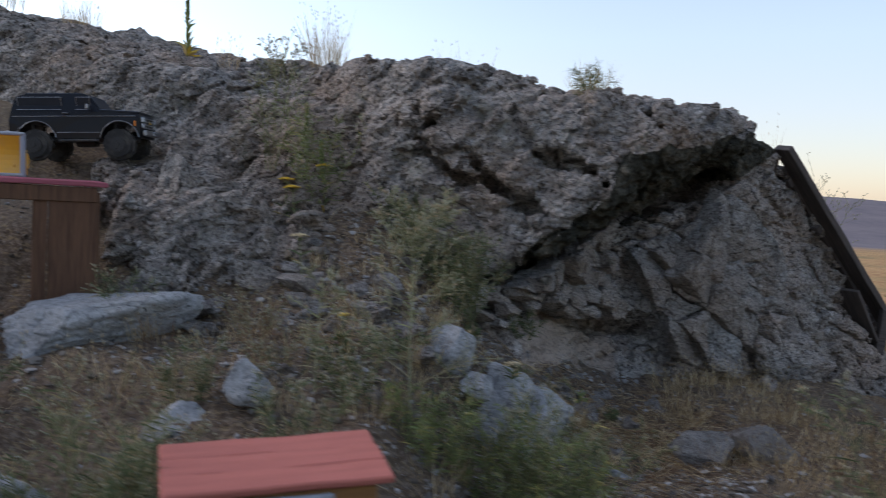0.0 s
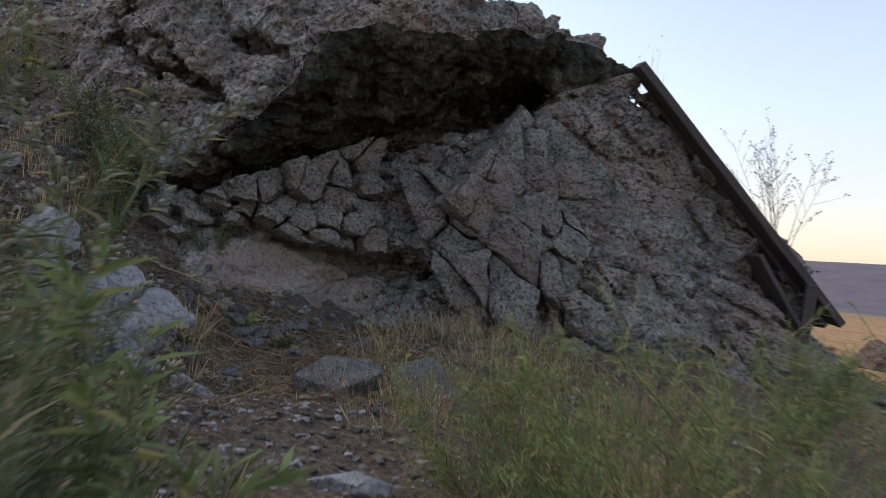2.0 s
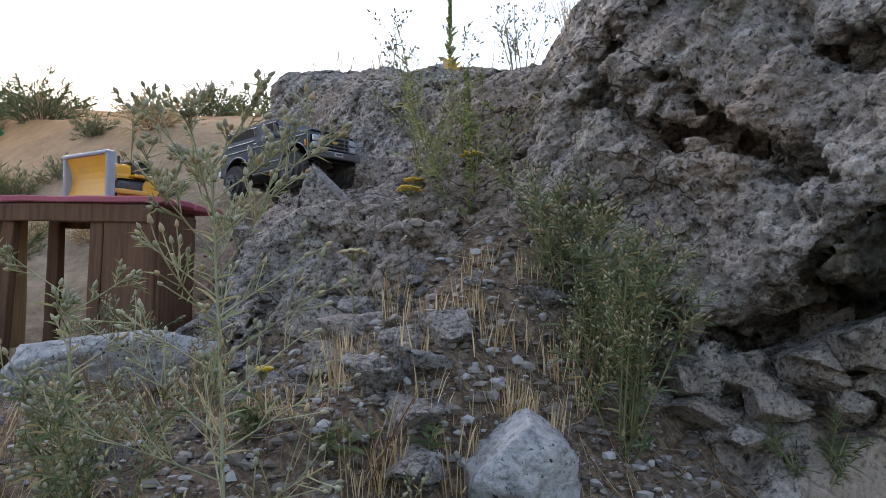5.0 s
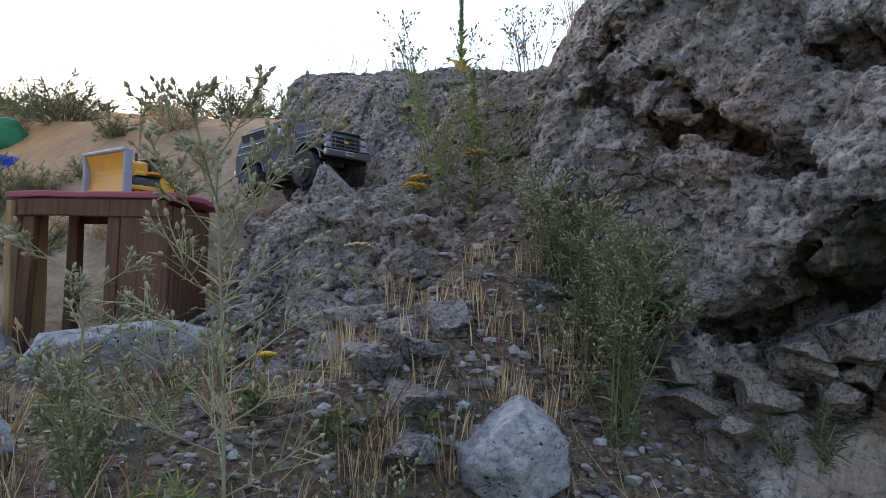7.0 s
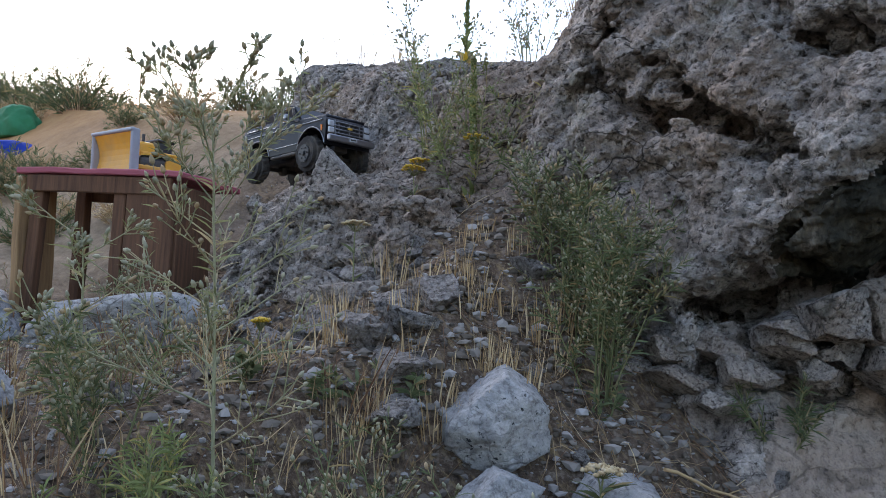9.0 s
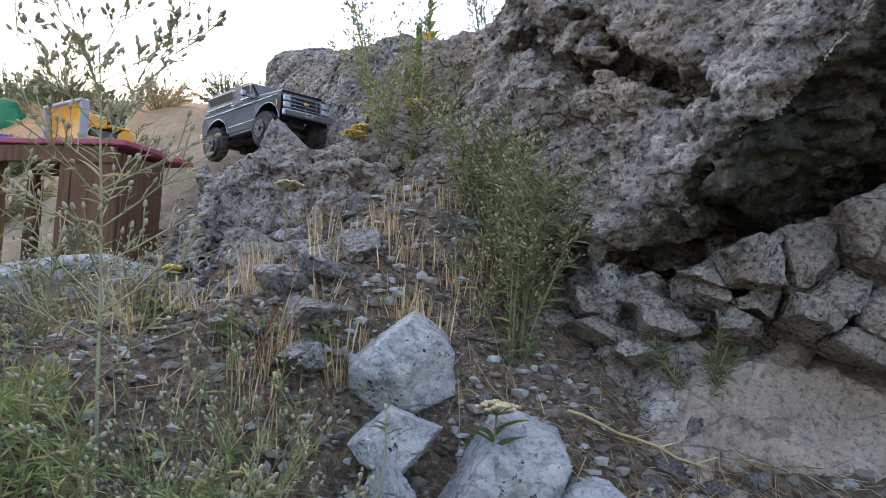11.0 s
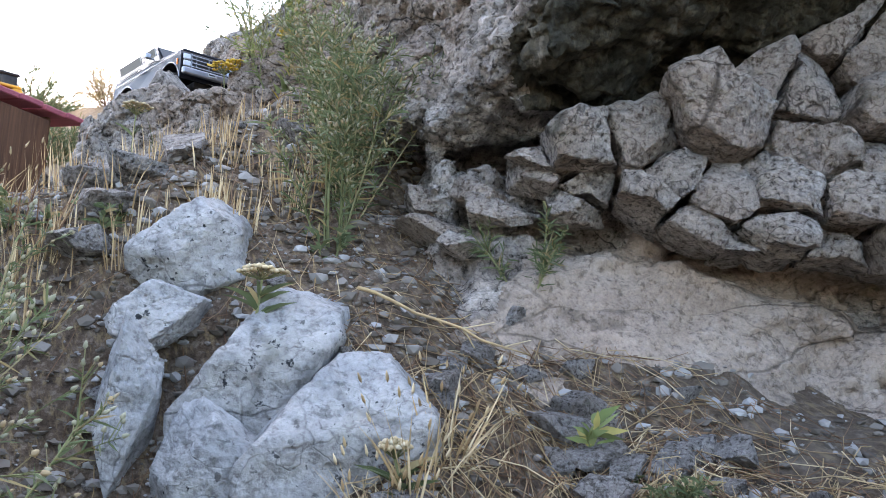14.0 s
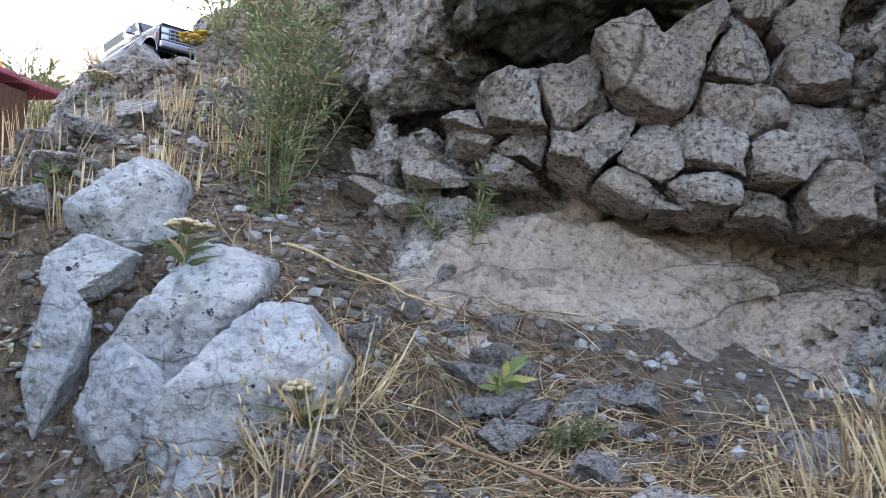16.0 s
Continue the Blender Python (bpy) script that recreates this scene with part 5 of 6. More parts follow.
            for k in range(6):
                an = k * math.pi / 3
                part("bolt", disc(0.003, 0.004, (0.019 * math.cos(an), sgn * 0.030, 0.019 * math.sin(an)), 6, "Y"), M_RIM, wheel)
    return t


# front turned half towards the slope's foot
to_eye = math.degrees(math.atan2(1.7 - 3.15, 0.9 + 1.30))
truck(pose(-1.40, 3.20, 1.25, 1, -3, to_eye + 38))


def toy_house():
    h = empty("toy_house", pose(-0.225, 1.30, 0.395, 0, 0, 20), "small wooden toy house with a faded red plank roof", "toy house")
    for k in range(3):
        board("roof_board", (0.37, 0.062, 0.014), (0.0, 0.004 + 0.058 * k, 0.302 + 0.008 * k), M_SALMON, h, (8, 0, 0.4 * k), "faded red roof board", 20 + k)
    board("wall", (0.32, 0.012, 0.28), (0, -0.008, 0.145), M_OCHRE, h, None, "ochre front wall", 25)
    board("wall", (0.32, 0.012, 0.29), (0, 0.135, 0.15), M_OCHRE, h, None, "", 26)
    for sgn in (-1, 1):
        board("wall", (0.012, 0.13, 0.28), (sgn * 0.155, 0.064, 0.145), M_BROWN, h, None, "dark brown side wall", 27 + sgn)
    board("fascia", (0.18, 0.010, 0.022), (-0.005, -0.020, 0.272), M_TOYGREY, h, None, "grey strip under the roof", 30)
    win = board("window", (0.125, 0.006, 0.055), (-0.092, -0.0155, 0.215), M_TOYBLACK, h, None, "black window", 31, 0.001)
    board("mullion", (0.006, 0.006, 0.055), (-0.1, -0.005, 0), M_OCHRE, win, None, "ochre mullion", 32, 0.001)
    win.children[0].location = (0.0, -0.005, 0.0)
    door = board("door", (0.14, 0.010, 0.24), (0.085, -0.019, 0.13), M_BROWN, h, None, "dark brown door", 33)
    part("knob", disc(0.005, 0.01, (-0.045, -0.008, 0.0), 10, "Y"), M_CHROME, door, "bright metal knob")


toy_house()


def lean_to():
    """Old boards that lean against the rock's right shoulder."""
    a, b = Vector((1.70, 3.90, 1.475)), Vector((2.58, 4.32, 0.50))
    d = (b - a)
    ln = d.length
    rot = d.to_track_quat("X", "Z").to_matrix().to_4x4()
    base = empty("leaning_boards", Matrix.Translation((a + b) / 2) @ rot, "dark weathered timber boards leaning on the rock shoulder", "boards")
    board("plank", (ln, 0.10, 0.035), (0, 0, 0), M_OLDWOOD, base, (6, 0, 0), "thick dark weathered plank", 41)
    board("plank", (ln * 0.93, 0.11, 0.026), (ln * 0.05, 0.11, -0.012), M_OLDWOOD, base, (0, 0, 1.0), "", 42)
    board("plank", (ln * 0.85, 0.12, 0.026), (ln * 0.07, 0.22, -0.03), M_OLDWOOD, base, (0, 0, -1.0), "", 43)
    # added dark board that stands in for the shadow in the hollow
    board("plank", (ln * 0.3, 0.18, 0.02), (ln * 0.30, 0.03, -0.14), M_OLDWOOD, base, (0, 8, 2.0), "dark board standing in for shadow under the planks", 44)
    for k, x in enumerate((-0.36, -0.12, 0.28)):
        board("batten", (0.05, 0.28, 0.03), (x * ln, 0.16, -0.045), M_OLDWOOD, base, None, "", 45 + k)
    post = empty("post", pose(2.42, 4.20, 0.34, 0, 6, 0), "rough grey timber post propping the boards", "post")
    board("shaft", (0.045, 0.04, 0.34), (0, 0, 0.15), M_OLDWOOD, post, None, "", 50)


lean_to()


def blue_bundle():
    bm = bmesh.new()
    bmesh.ops.create_icosphere(bm, subdivisions=5, radius=1.0)
    for v in bm.verts:
        p = v.co.copy()
        fold = 0.06 * math.sin(7.0 * math.atan2(p.y, p.x) + 5.0 * p.z) * (1 - abs(p.z))
        k = 1.0 + fold + 0.12 * noise.fractal(p * 1.5, 1.0, 2.0, 4) + 0.03 * noise.noise(p * 9.0)
        v.co = Vector((p.x * 0.24 * k, p.y * 0.17 * k, max(p.z, -0.3) * 0.14 * k))
    me = bpy.data.meshes.new("blue_tarp")
    bm.to_mesh(me)
    bm.free()
    me.materials.append(M_BLUE)
    me.polygons.foreach_set("use_smooth", [True] * len(me.polygons))
    ob = new("blue_tarp", me)
    ob.matrix_world = pose(2.47, 2.52, ground_at(2.47, 2.52) - 0.14, 0, 0, 20) @ Matrix.Scale(1.35, 4)
    tagged(ob, "crumpled bright blue tarp lying in dry grass", "tarp")
    ob2 = copy_thing(ob, pose(-4.95, 3.08, ground_at(-4.95, 3.08) - 0.05, 0, 0, 60) @ Matrix.Scale(0.7, 4))
    tagged(ob2, "crumpled bright blue tarp far behind the table", "tarp")
    green = me.copy()
    green.name = "green_tarp"
    green.materials[0] = M_GREENCLOTH
    ob3 = new("green_tarp", green)
    ob3.matrix_world = pose(-5.75, 3.28, ground_at(-5.75, 3.28), 0, 0, 15) @ Matrix.Diagonal((1.0, 0.9, 1.5, 1.0))
    tagged(ob3, "draped green tarp far behind the table", "tarp")


blue_bundle()
# rocky knoll in the dry field
for k, (x, y, r) in enumerate(((5.1, 10.7, 0.55), (5.7, 10.9, 0.42), (4.65, 11.2, 0.38), (5.35, 10.2, 0.26), (6.2, 11.4, 0.45), (4.95, 10.1, 0.18), (6.6, 12.3, 0.4), (7.4, 13.1, 0.5))):
    boulder((x, y, ground_at(x, y) + 0.2 * r), (r, 0.8 * r, 0.8 * r), 200 + k, (0, 0, 40 * k), "weathered brown-grey rock standing in the dry field", M_KNOLL, 12)

# ---- plants ----
def curve_points(p, d, length, rng, wob=0.25, droop=0.0, n=5):
    pts = [p.copy()]
    d = d.normalized()
    step = length / n
    for _ in range(n):
        d = (d + Vector((rng.uniform(-wob, wob), rng.uniform(-wob, wob), rng.uniform(-wob, wob) * 0.5 - droop)) * 0.35).normalized()
        pts.append(pts[-1] + d * step)
    return pts


def tilt_from(d, rng, angle):
    u = d.orthogonal().normalized()
    u.rotate(Matrix.Rotation(rng.uniform(0, 2 * math.pi), 3, d))
    return (d * math.cos(angle) + u * math.sin(angle)).normalized()


def weed(at, height, spread, seed, stems=5, twigs=9, leaves=8, buds=True, leaf_len=0.022, leaf_w=0.003, name="weed", label="branching grey-green weed with pale buds", leafy=None, droop=0.02, stem_r=0.0022, category="weed", group="weeds on the slope", bud_size=1.0):
    """A branching herb: stems, side twigs, narrow leaves and buds at the tips."""
    rng = random.Random(seed)
    st, lf, bd = Buf(), Buf(), Buf()
    for _ in range(stems):
        a = rng.uniform(0, 2 * math.pi)
        lean = rng.uniform(0.05, spread)
        d = Vector((math.cos(a) * lean, math.sin(a) * lean, 1.0)).normalized()
        h = height * rng.uniform(0.65, 1.0)
        main = curve_points(Vector((math.cos(a) * 0.02, math.sin(a) * 0.02, -0.02)), d, h, rng, 0.22, 0.0, 7)
        st.tube(main, stem_r, stem_r * 0.35, 4)
        for k in range(twigs):
            u = rng.uniform(0.22, 1.0)
            i = min(int(u * 7), 6)
            q = main[i].lerp(main[i + 1], u * 7 - i)
            dd = (main[i + 1] - main[i]).normalized()
            td = tilt_from(dd, rng, rng.uniform(0.5, 1.05))
            td.z += 0.18
            tl = h * rng.uniform(0.16, 0.42) * (1.15 - 0.6 * u)
            tw = curve_points(q, td, tl, rng, 0.3, droop, 4)
            st.tube(tw, stem_r * 0.5, stem_r * 0.2, 3)
            for _k in range(leaves):
                v = rng.uniform(0.05, 1.0)
                j = min(int(v * 4), 3)
                lp = tw[j].lerp(tw[j + 1], v * 4 - j)
                lf.blade(lp, tilt_from((tw[j + 1] - tw[j]).normalized(), rng, rng.uniform(0.4, 1.1)), leaf_len * rng.uniform(0.5, 1.3), leaf_w, rng.uniform(0.0, 0.4), rng, 2)
            if buds:
                for _k in range(3):
                    v = rng.uniform(0.45, 1.0)
                    j = min(int(v * 4), 3)
                    lp = tw[j].lerp(tw[j + 1], v * 4 - j)
                    sd = tilt_from((tw[j + 1] - tw[j]).normalized(), rng, rng.uniform(0.3, 0.9))
                    sd.z += 0.4
                    e = lp + sd.normalized() * rng.uniform(0.008, 0.022)
                    st.tube([lp, e], stem_r * 0.25, stem_r * 0.2, 3)
                    bd.bud(e, sd, rng.uniform(0.008, 0.013) * bud_size, rng.uniform(0.0022, 0.0036) * bud_size)
                bd.bud(tw[-1], tw[-1] - tw[-2], 0.012 * bud_size, 0.0032 * bud_size)
        for _k in range(leaves * 2):
            u = rng.uniform(0.05, 0.95)
            i = min(int(u * 7), 6)
            q = main[i].lerp(main[i + 1], u * 7 - i)
            lf.blade(q, tilt_from((main[i + 1] - main[i]).normalized(), rng, rng.uniform(0.5, 1.2)), leaf_len * rng.uniform(0.8, 1.8), leaf_w * 1.3, 0.3, rng, 2)
    x, y = at[0], at[1]
    z = at[2] if len(at) > 2 else ground_at(x, y)
    root = empty(name, pose(x, y, z), label, category, group)
    child("stem", st.mesh("stem", M_STEM), root, "thin pale green stems", "stuff")
    child("leaf", lf.mesh("leaf", leafy or M_GREEN), root, "", "stuff")
    if buds:
        child("bud", bd.mesh("bud", M_BUD), root, "small pale buds", "stuff")
    return root


# shrub beside the path, and the feathery one farther right
weed((1.02, 1.22), 0.78, 0.55, 1, 34, 12, 18, True, 0.03, 0.0035, "weed", "tall dense grey-green weed with pale buds")
weed((0.80, 1.15), 0.6, 0.6, 2, 24, 11, 17, True, 0.03, 0.0035, "weed", "tall dense grey-green weed with pale buds")
for k, (x, y, h) in enumerate(((1.22, 1.18, 0.52), (1.42, 1.10, 0.44), (1.18, 1.46, 0.34), (0.62, 1.02, 0.55), (1.05, 0.95, 0.5), (1.30, 0.86, 0.3))):
    weed((x, y), h, 0.6, 660 + k, 20, 11, 15, True, 0.028, 0.003, "weed", "dense dark grey-green weed with pale buds", bud_size=0.6)
for k, (x, y, h) in enumerate(((-0.55, 1.32, 0.36), (-0.82, 1.22, 0.4), (0.16, 1.16, 0.32), (0.36, 1.40, 0.28), (-1.02, 1.52, 0.38), (-0.12, 1.02, 0.26), (-0.40, 1.02, 0.3), (0.55, 1.6, 0.3))):
    weed((x, y), h, 0.6, 680 + k, 14, 10, 12, True, 0.026, 0.003, "weed", "dark olive weed beside the toy house", bud_size=0.6)
weed((1.88, 2.02), 0.58, 0.85, 3, 36, 13, 17, False, 0.022, 0.002, "shrub", "soft feathery green shrub among dry grass", M_FRESH, category="shrub")
weed((1.58, 2.10), 0.44, 0.85, 4, 24, 12, 16, False, 0.022, 0.002, "shrub", "soft feathery green shrub among dry grass", M_FRESH, category="shrub")
weed((2.15, 2.25), 0.48, 0.85, 5, 22, 12, 16, False, 0.022, 0.002, "shrub", "soft feathery green shrub among dry grass", M_FRESH, category="shrub")
weed((2.25, 3.2), 0.36, 0.8, 6, 22, 12, 14, False, 0.024, 0.002, "shrub", "soft feathery green shrub below the rock", M_FRESH, category="shrub")
weed((1.37, 1.33), 0.54, 0.2, 7, 3, 9, 14, False, 0.04, 0.008, "herb", "leafy bright green herb in dry grass", M_FRESH, category="herb")
weed((0.45, 2.24), 0.40, 0.7, 8, 15, 9, 9, True, 0.018, 0.0022, bud_size=0.7)
weed((0.30, 2.22), 0.42, 0.7, 9, 12, 9, 9, True, 0.018, 0.0022, bud_size=0.7)
weed((0.14, 2.30), 0.36, 0.7, 10, 9, 8, 9, True, 0.018, 0.0024, bud_size=0.8)
weed((0.36, 2.16), 0.35, 0.75, 22, 14, 10, 12, False, 0.024, 0.003, "weed", "feathery fresh green weed in dry grass", M_FRESH)
weed((0.20, 2.19), 0.35, 0.75, 23, 12, 10, 12, False, 0.024, 0.003, "weed", "feathery fresh green weed in dry grass", M_FRESH)
weed((0.02, 2.12), 0.26, 0.75, 24, 10, 10, 12, False, 0.024, 0.003, "weed", "feathery fresh green weed in dry grass", M_FRESH)
weed((-0.18, 2.12), 0.26, 0.5, 12, 7, 8, 10, True)
weed((0.12, 2.88), 0.36, 0.6, 15, 14, 10, 9, True, 0.024, 0.0032, "weed", "dense green weed at the foot of the rock", bud_size=0.7, stem_r=0.002)
weed((0.02, 2.95), 0.34, 0.7, 16, 12, 10, 9, True, 0.024, 0.0032, "weed", "dense green weed at the foot of the rock", bud_size=0.7, stem_r=0.002)
weed((-0.08, 3.00), 0.28, 0.6, 17, 10, 9, 12, True)
weed((-0.46, 3.10, 1.08), 0.46, 0.45, 18, 12, 9, 12, True, 0.024, 0.003, "weed", "green weed growing from a rock cleft", M_FRESH)
weed((0.36, 3.09, 0.62), 0.14, 0.7, 19, 7, 7, 8, False, 0.02, 0.003, "weed", "small green weed against the blocks")
for k, (x, y, h) in enumerate(((-0.62, 2.02, 0.24), (-0.42, 2.22, 0.2), (-1.15, 1.95, 0.24), (-0.55, 2.45, 0.2), (-0.30, 1.85, 0.28), (-0.75, 1.75, 0.34), (-1.05, 1.75, 0.36),
                               (-0.45, 1.6, 0.3), (0.35, 1.75, 0.26), (0.62, 2.02, 0.22), (-1.35, 1.95, 0.36), (-1.7, 2.3, 0.34), (-0.15, 1.62, 0.25), (0.5, 1.45, 0.2), (-0.9, 2.42, 0.3))):
    if k % 2:
        weed((x, y), h * 0.9, 0.8, 30 + k, 8, 7, 5, True, 0.02, 0.002, "weed", "dead brown branching weed with dry buds", M_RUST, bud_size=0.7, stem_r=0.0015)
    else:
        weed((x, y), h * 0.85, 0.65, 30 + k, 6, 8, 8, True, 0.024, 0.0026, bud_size=0.8, stem_r=0.0018)


def knapweed(at, height, seed, branches=15, lean=(0.0, 0.0)):
    """A tall pale weed: one stiff stem, long rising branches, and egg-shaped buds at every tip."""
    rng = random.Random(seed)
    st, lf, bd = Buf(), Buf(), Buf()
    n = 12
    main = curve_points(Vector((0, 0, -0.03)), Vector((lean[0], lean[1], 1)), height, rng, 0.10, 0.0, n)
    st.tube(main, 0.0034, 0.0013, 6)

    def bud_on(q, d, size=1.0):
        d = d.normalized()
        k = rng.uniform(0.8, 1.15) * size
        bd.bud(q - d * 0.002, d, 0.0125 * k, 0.0033 * k, 6)

    def twig(q, d, length, r, depth):
        pts = curve_points(q, d, length, rng, 0.22, -0.05, 5)
        st.tube(pts, max(r, 0.0009), max(r * 0.5, 0.0008), 5)
        bud_on(pts[-1], pts[-1] - pts[-2])
        for _ in range(3):
            v = rng.uniform(0.1, 0.95) * 5
            k = min(int(v), 4)
            lf.blade(pts[k].lerp(pts[k + 1], v - k), tilt_from((pts[k + 1] - pts[k]).normalized(), rng, rng.uniform(0.4, 1.0)), rng.uniform(0.008, 0.02), 0.0022, 0.2, rng, 2)
        if depth:
            for m in range(max(3, int(length / 0.02))):
                v = (0.22 + 0.72 * rng.random()) * 5
                k = min(int(v), 4)
                td = tilt_from((pts[k + 1] - pts[k]).normalized(), rng, rng.uniform(0.5, 0.95))
                td.z += 0.35
                twig(pts[k].lerp(pts[k + 1], v - k), td, max(0.016, length * rng.uniform(0.16, 0.42)), r * 0.62, depth - 1)

    for b in range(branches):
        u = 0.2 + 0.79 * ((b + rng.random() * 0.6) / branches) ** 0.75
        k = min(int(u * n), n - 1)
        a = b * 2.4 + rng.uniform(-0.4, 0.4)
        d = Vector((math.cos(a), math.sin(a), rng.uniform(0.35, 0.8) + 0.9 * max(0.0, u - 0.6)))
        twig(main[k].lerp(main[k + 1], u * n - k), d, height * rng.uniform(0.24, 0.40) * (1.15 - 0.45 * u), 0.0015 * (1.2 - 0.5 * u), 1 if u < 0.75 else 2)
    for _ in range(46):
        u = rng.uniform(0.05, 0.9)
        k = min(int(u * n), n - 1)
        lf.blade(main[k].lerp(main[k + 1], u * n - k), tilt_from(Vector((0, 0, 1)), rng, rng.uniform(0.5, 1.2)), rng.uniform(0.02, 0.05), 0.004, 0.3, rng, 3)
    root = empty("knapweed", pose(at[0], at[1], ground_at(at[0], at[1])), "tall pale knapweed with long branches and egg-shaped buds", "weed", "weeds on the slope")
    child("stem", st.mesh("stem", M_PALE), root, "stiff pale green stems", "stuff")
    child("leaf", lf.mesh("leaf", M_STEM), root, "", "stuff")
    child("bud", bd.mesh("bud", M_BUD), root, "egg-shaped pale scaly buds", "stuff")
    return root


knapweed((-0.04, 2.23), 0.62, 31, 22, (-0.02, 0.0))
knapweed((-0.30, 2.12), 0.34, 33, 8)
knapweed((0.26, 2.26), 0.30, 34, 8)


def grass(at, count, height, radius, seed, mat, label, lean=0.35, width=0.0022, name="grass_tuft", heads=False):
    rng = random.Random(seed)
    b = Buf()
    for _ in range(count):
        a, r = rng.uniform(0, 6.283), radius * math.sqrt(rng.random())
        p = Vector((math.cos(a) * r, math.sin(a) * r, -0.01))
        d = Vector((math.cos(a) * lean * rng.random() + rng.uniform(-0.1, 0.1), math.sin(a) * lean * rng.random() + rng.uniform(-0.1, 0.1), 1.0))
        h = height * rng.uniform(0.4, 1.0)
        b.blade(p, d, h, width * rng.uniform(0.6, 1.4), rng.uniform(0.0, 0.35), rng, 3)
        if heads and rng.random() < 0.35:
            q = p + d.normalized() * h
            b.bud(q, d, 0.014, 0.0018, 4)
    x, y = at[0], at[1]
    z = at[2] if len(at) > 2 else ground_at(x, y)
    root = empty(name, pose(x, y, z), label, "grass", "grass tufts")
    child("blade", b.mesh("blade", mat), root, "", "stuff")
    return root


# dry stubble on the bank and round the boulders
rg = random.Random(77)
for k in range(34):
    x, y = rg.uniform(-1.0, 0.1), rg.uniform(1.95, 2.5)
    grass((x, y), rg.randint(16, 34), rg.uniform(0.08, 0.2), 0.06, 930 + k, rg.choice((M_STRAW, M_RUST, M_STRAW)), "dry rusty grass below the table", 0.55, 0.0022, heads=True)
for k in range(34):
    x, y = rg.uniform(-0.45, 0.12), rg.uniform(2.45, 2.95)
    grass((x, y), rg.randint(14, 30), rg.uniform(0.08, 0.15), 0.035, 300 + k, M_STRAW, "stiff dry straw stubble on the bank", 0.18, 0.0022)
for k in range(60):
    x, y = rg.uniform(-1.3, 2.3), rg.uniform(1.3, 3.3)
    if math.hypot(x - 0.8, y - 1.7) < 0.25 or (x < 1.2 and y > 2.95) or math.hypot(x - 1.2, y - 2.25) < 0.45:
        continue
    grass((x, y), rg.randint(20, 45), rg.uniform(0.06, 0.16), 0.06, 400 + k, rg.choice((M_STRAW, M_RUST, M_STRAW, M_GREEN)), "thin dry grass tuft in stony soil", 0.7, 0.002)
for k, (x, y) in enumerate(((0.52, 2.74), (0.55, 2.68), (0.50, 2.80), (0.60, 2.62))):
    grass((x, y), 40, 0.13, 0.03, 500 + k, M_STRAW, "drooping dry grass tuft beside a boulder", 0.8, 0.0024, heads=True)
for k in range(26):
    x, y = rg.uniform(1.0, 2.3), rg.uniform(2.5, 3.4)
    if x < 1.45 and y < 2.95:
        continue
    grass((x, y), 40, rg.uniform(0.07, 0.14), 0.08, 540 + k, rg.choice((M_STRAW, M_RUST)), "rusty dry grass below the rock", 0.6, 0.002)
weed((1.02, 1.62), 0.42, 0.6, 640, 14, 10, 13, True, 0.024, 0.003, "weed", "dense grey-green weed in dry grass")
weed((0.86, 1.78), 0.36, 0.6, 641, 12, 10, 12, True, 0.024, 0.003, "weed", "dense grey-green weed in dry grass")
weed((-0.66, 3.14, 1.26), 0.44, 0.4, 642, 5, 11, 4, True, 0.016, 0.003, "weed", "twiggy green weed on the ridge")
for k in range(85):
    x, y = rg.uniform(0.95, 1.9), rg.uniform(2.4, 3.45)
    if math.hypot(x - 1.25, y - 2.22) < 0.3 or (x < 1.15 and y < 2.6):
        continue
    grass((x, y), rg.randint(30, 50), rg.uniform(0.07, 0.17), 0.07, 860 + k, rg.choice((M_STRAW, M_STRAW, M_RUST)), "rusty dry grass below the rock", 0.6, 0.002, heads=True)
for k, (x, y) in enumerate(((-0.11, 2.47), (-0.05, 2.55), (0.02, 2.44), (-0.24, 2.40), (0.14, 2.85))):
    weed((x, y), 0.075, 0.8, 720 + k, 5, 4, 4, False, 0.02, 0.006, "herb", "low grey-green herb in gravel", M_GREEN, category="herb")
# tufts on the ridge
grass((-0.53, 3.72, rock_top(-0.53, 3.72)), 190, 0.32, 0.08, 600, M_STRAW, "tall dry grass tuft on the ridge", 0.28, 0.002, heads=True)
grass((-1.78, 3.95, rock_top(-1.78, 3.95)), 120, 0.2, 0.09, 601, M_STRAW, "tall dry grass tuft on the ridge", 0.3, 0.002, heads=True)
grass((-2.2, 3.95, rock_top(-2.2, 3.95)), 120, 0.22, 0.12, 602, M_STRAW, "tall dry grass tuft on the ridge", 0.3, 0.002, heads=True)
grass((-1.0, 3.75, rock_top(-1.0, 3.75)), 40, 0.18, 0.06, 603, M_STRAW, "thin dry grass on the ridge", 0.25, 0.0016, heads=True)
grass((0.10, 3.35, rock_top(0.10, 3.35)), 26, 0.13, 0.12, 604, M_STRAW, "thin dry grass on the ridge", 0.4, 0.0016, heads=True)
grass((1.74, 4.12, 1.36), 14, 0.32, 0.05, 605, M_STRAW, "thin dry grass behind the leaning boards", 0.3, 0.0018, heads=True)
weed((0.60, 3.21, rock_top(0.60, 3.21)), 0.17, 0.7, 606, 14, 5, 7, False, 0.03, 0.002, "tuft", "small grey-green bush on the rock crest", None, category="bush", stem_r=0.0016)
grass((0.61, 3.22, rock_top(0.61, 3.22)), 90, 0.2, 0.07, 607, M_STRAW, "dry stalks in a crest bush", 0.5, 0.0016)
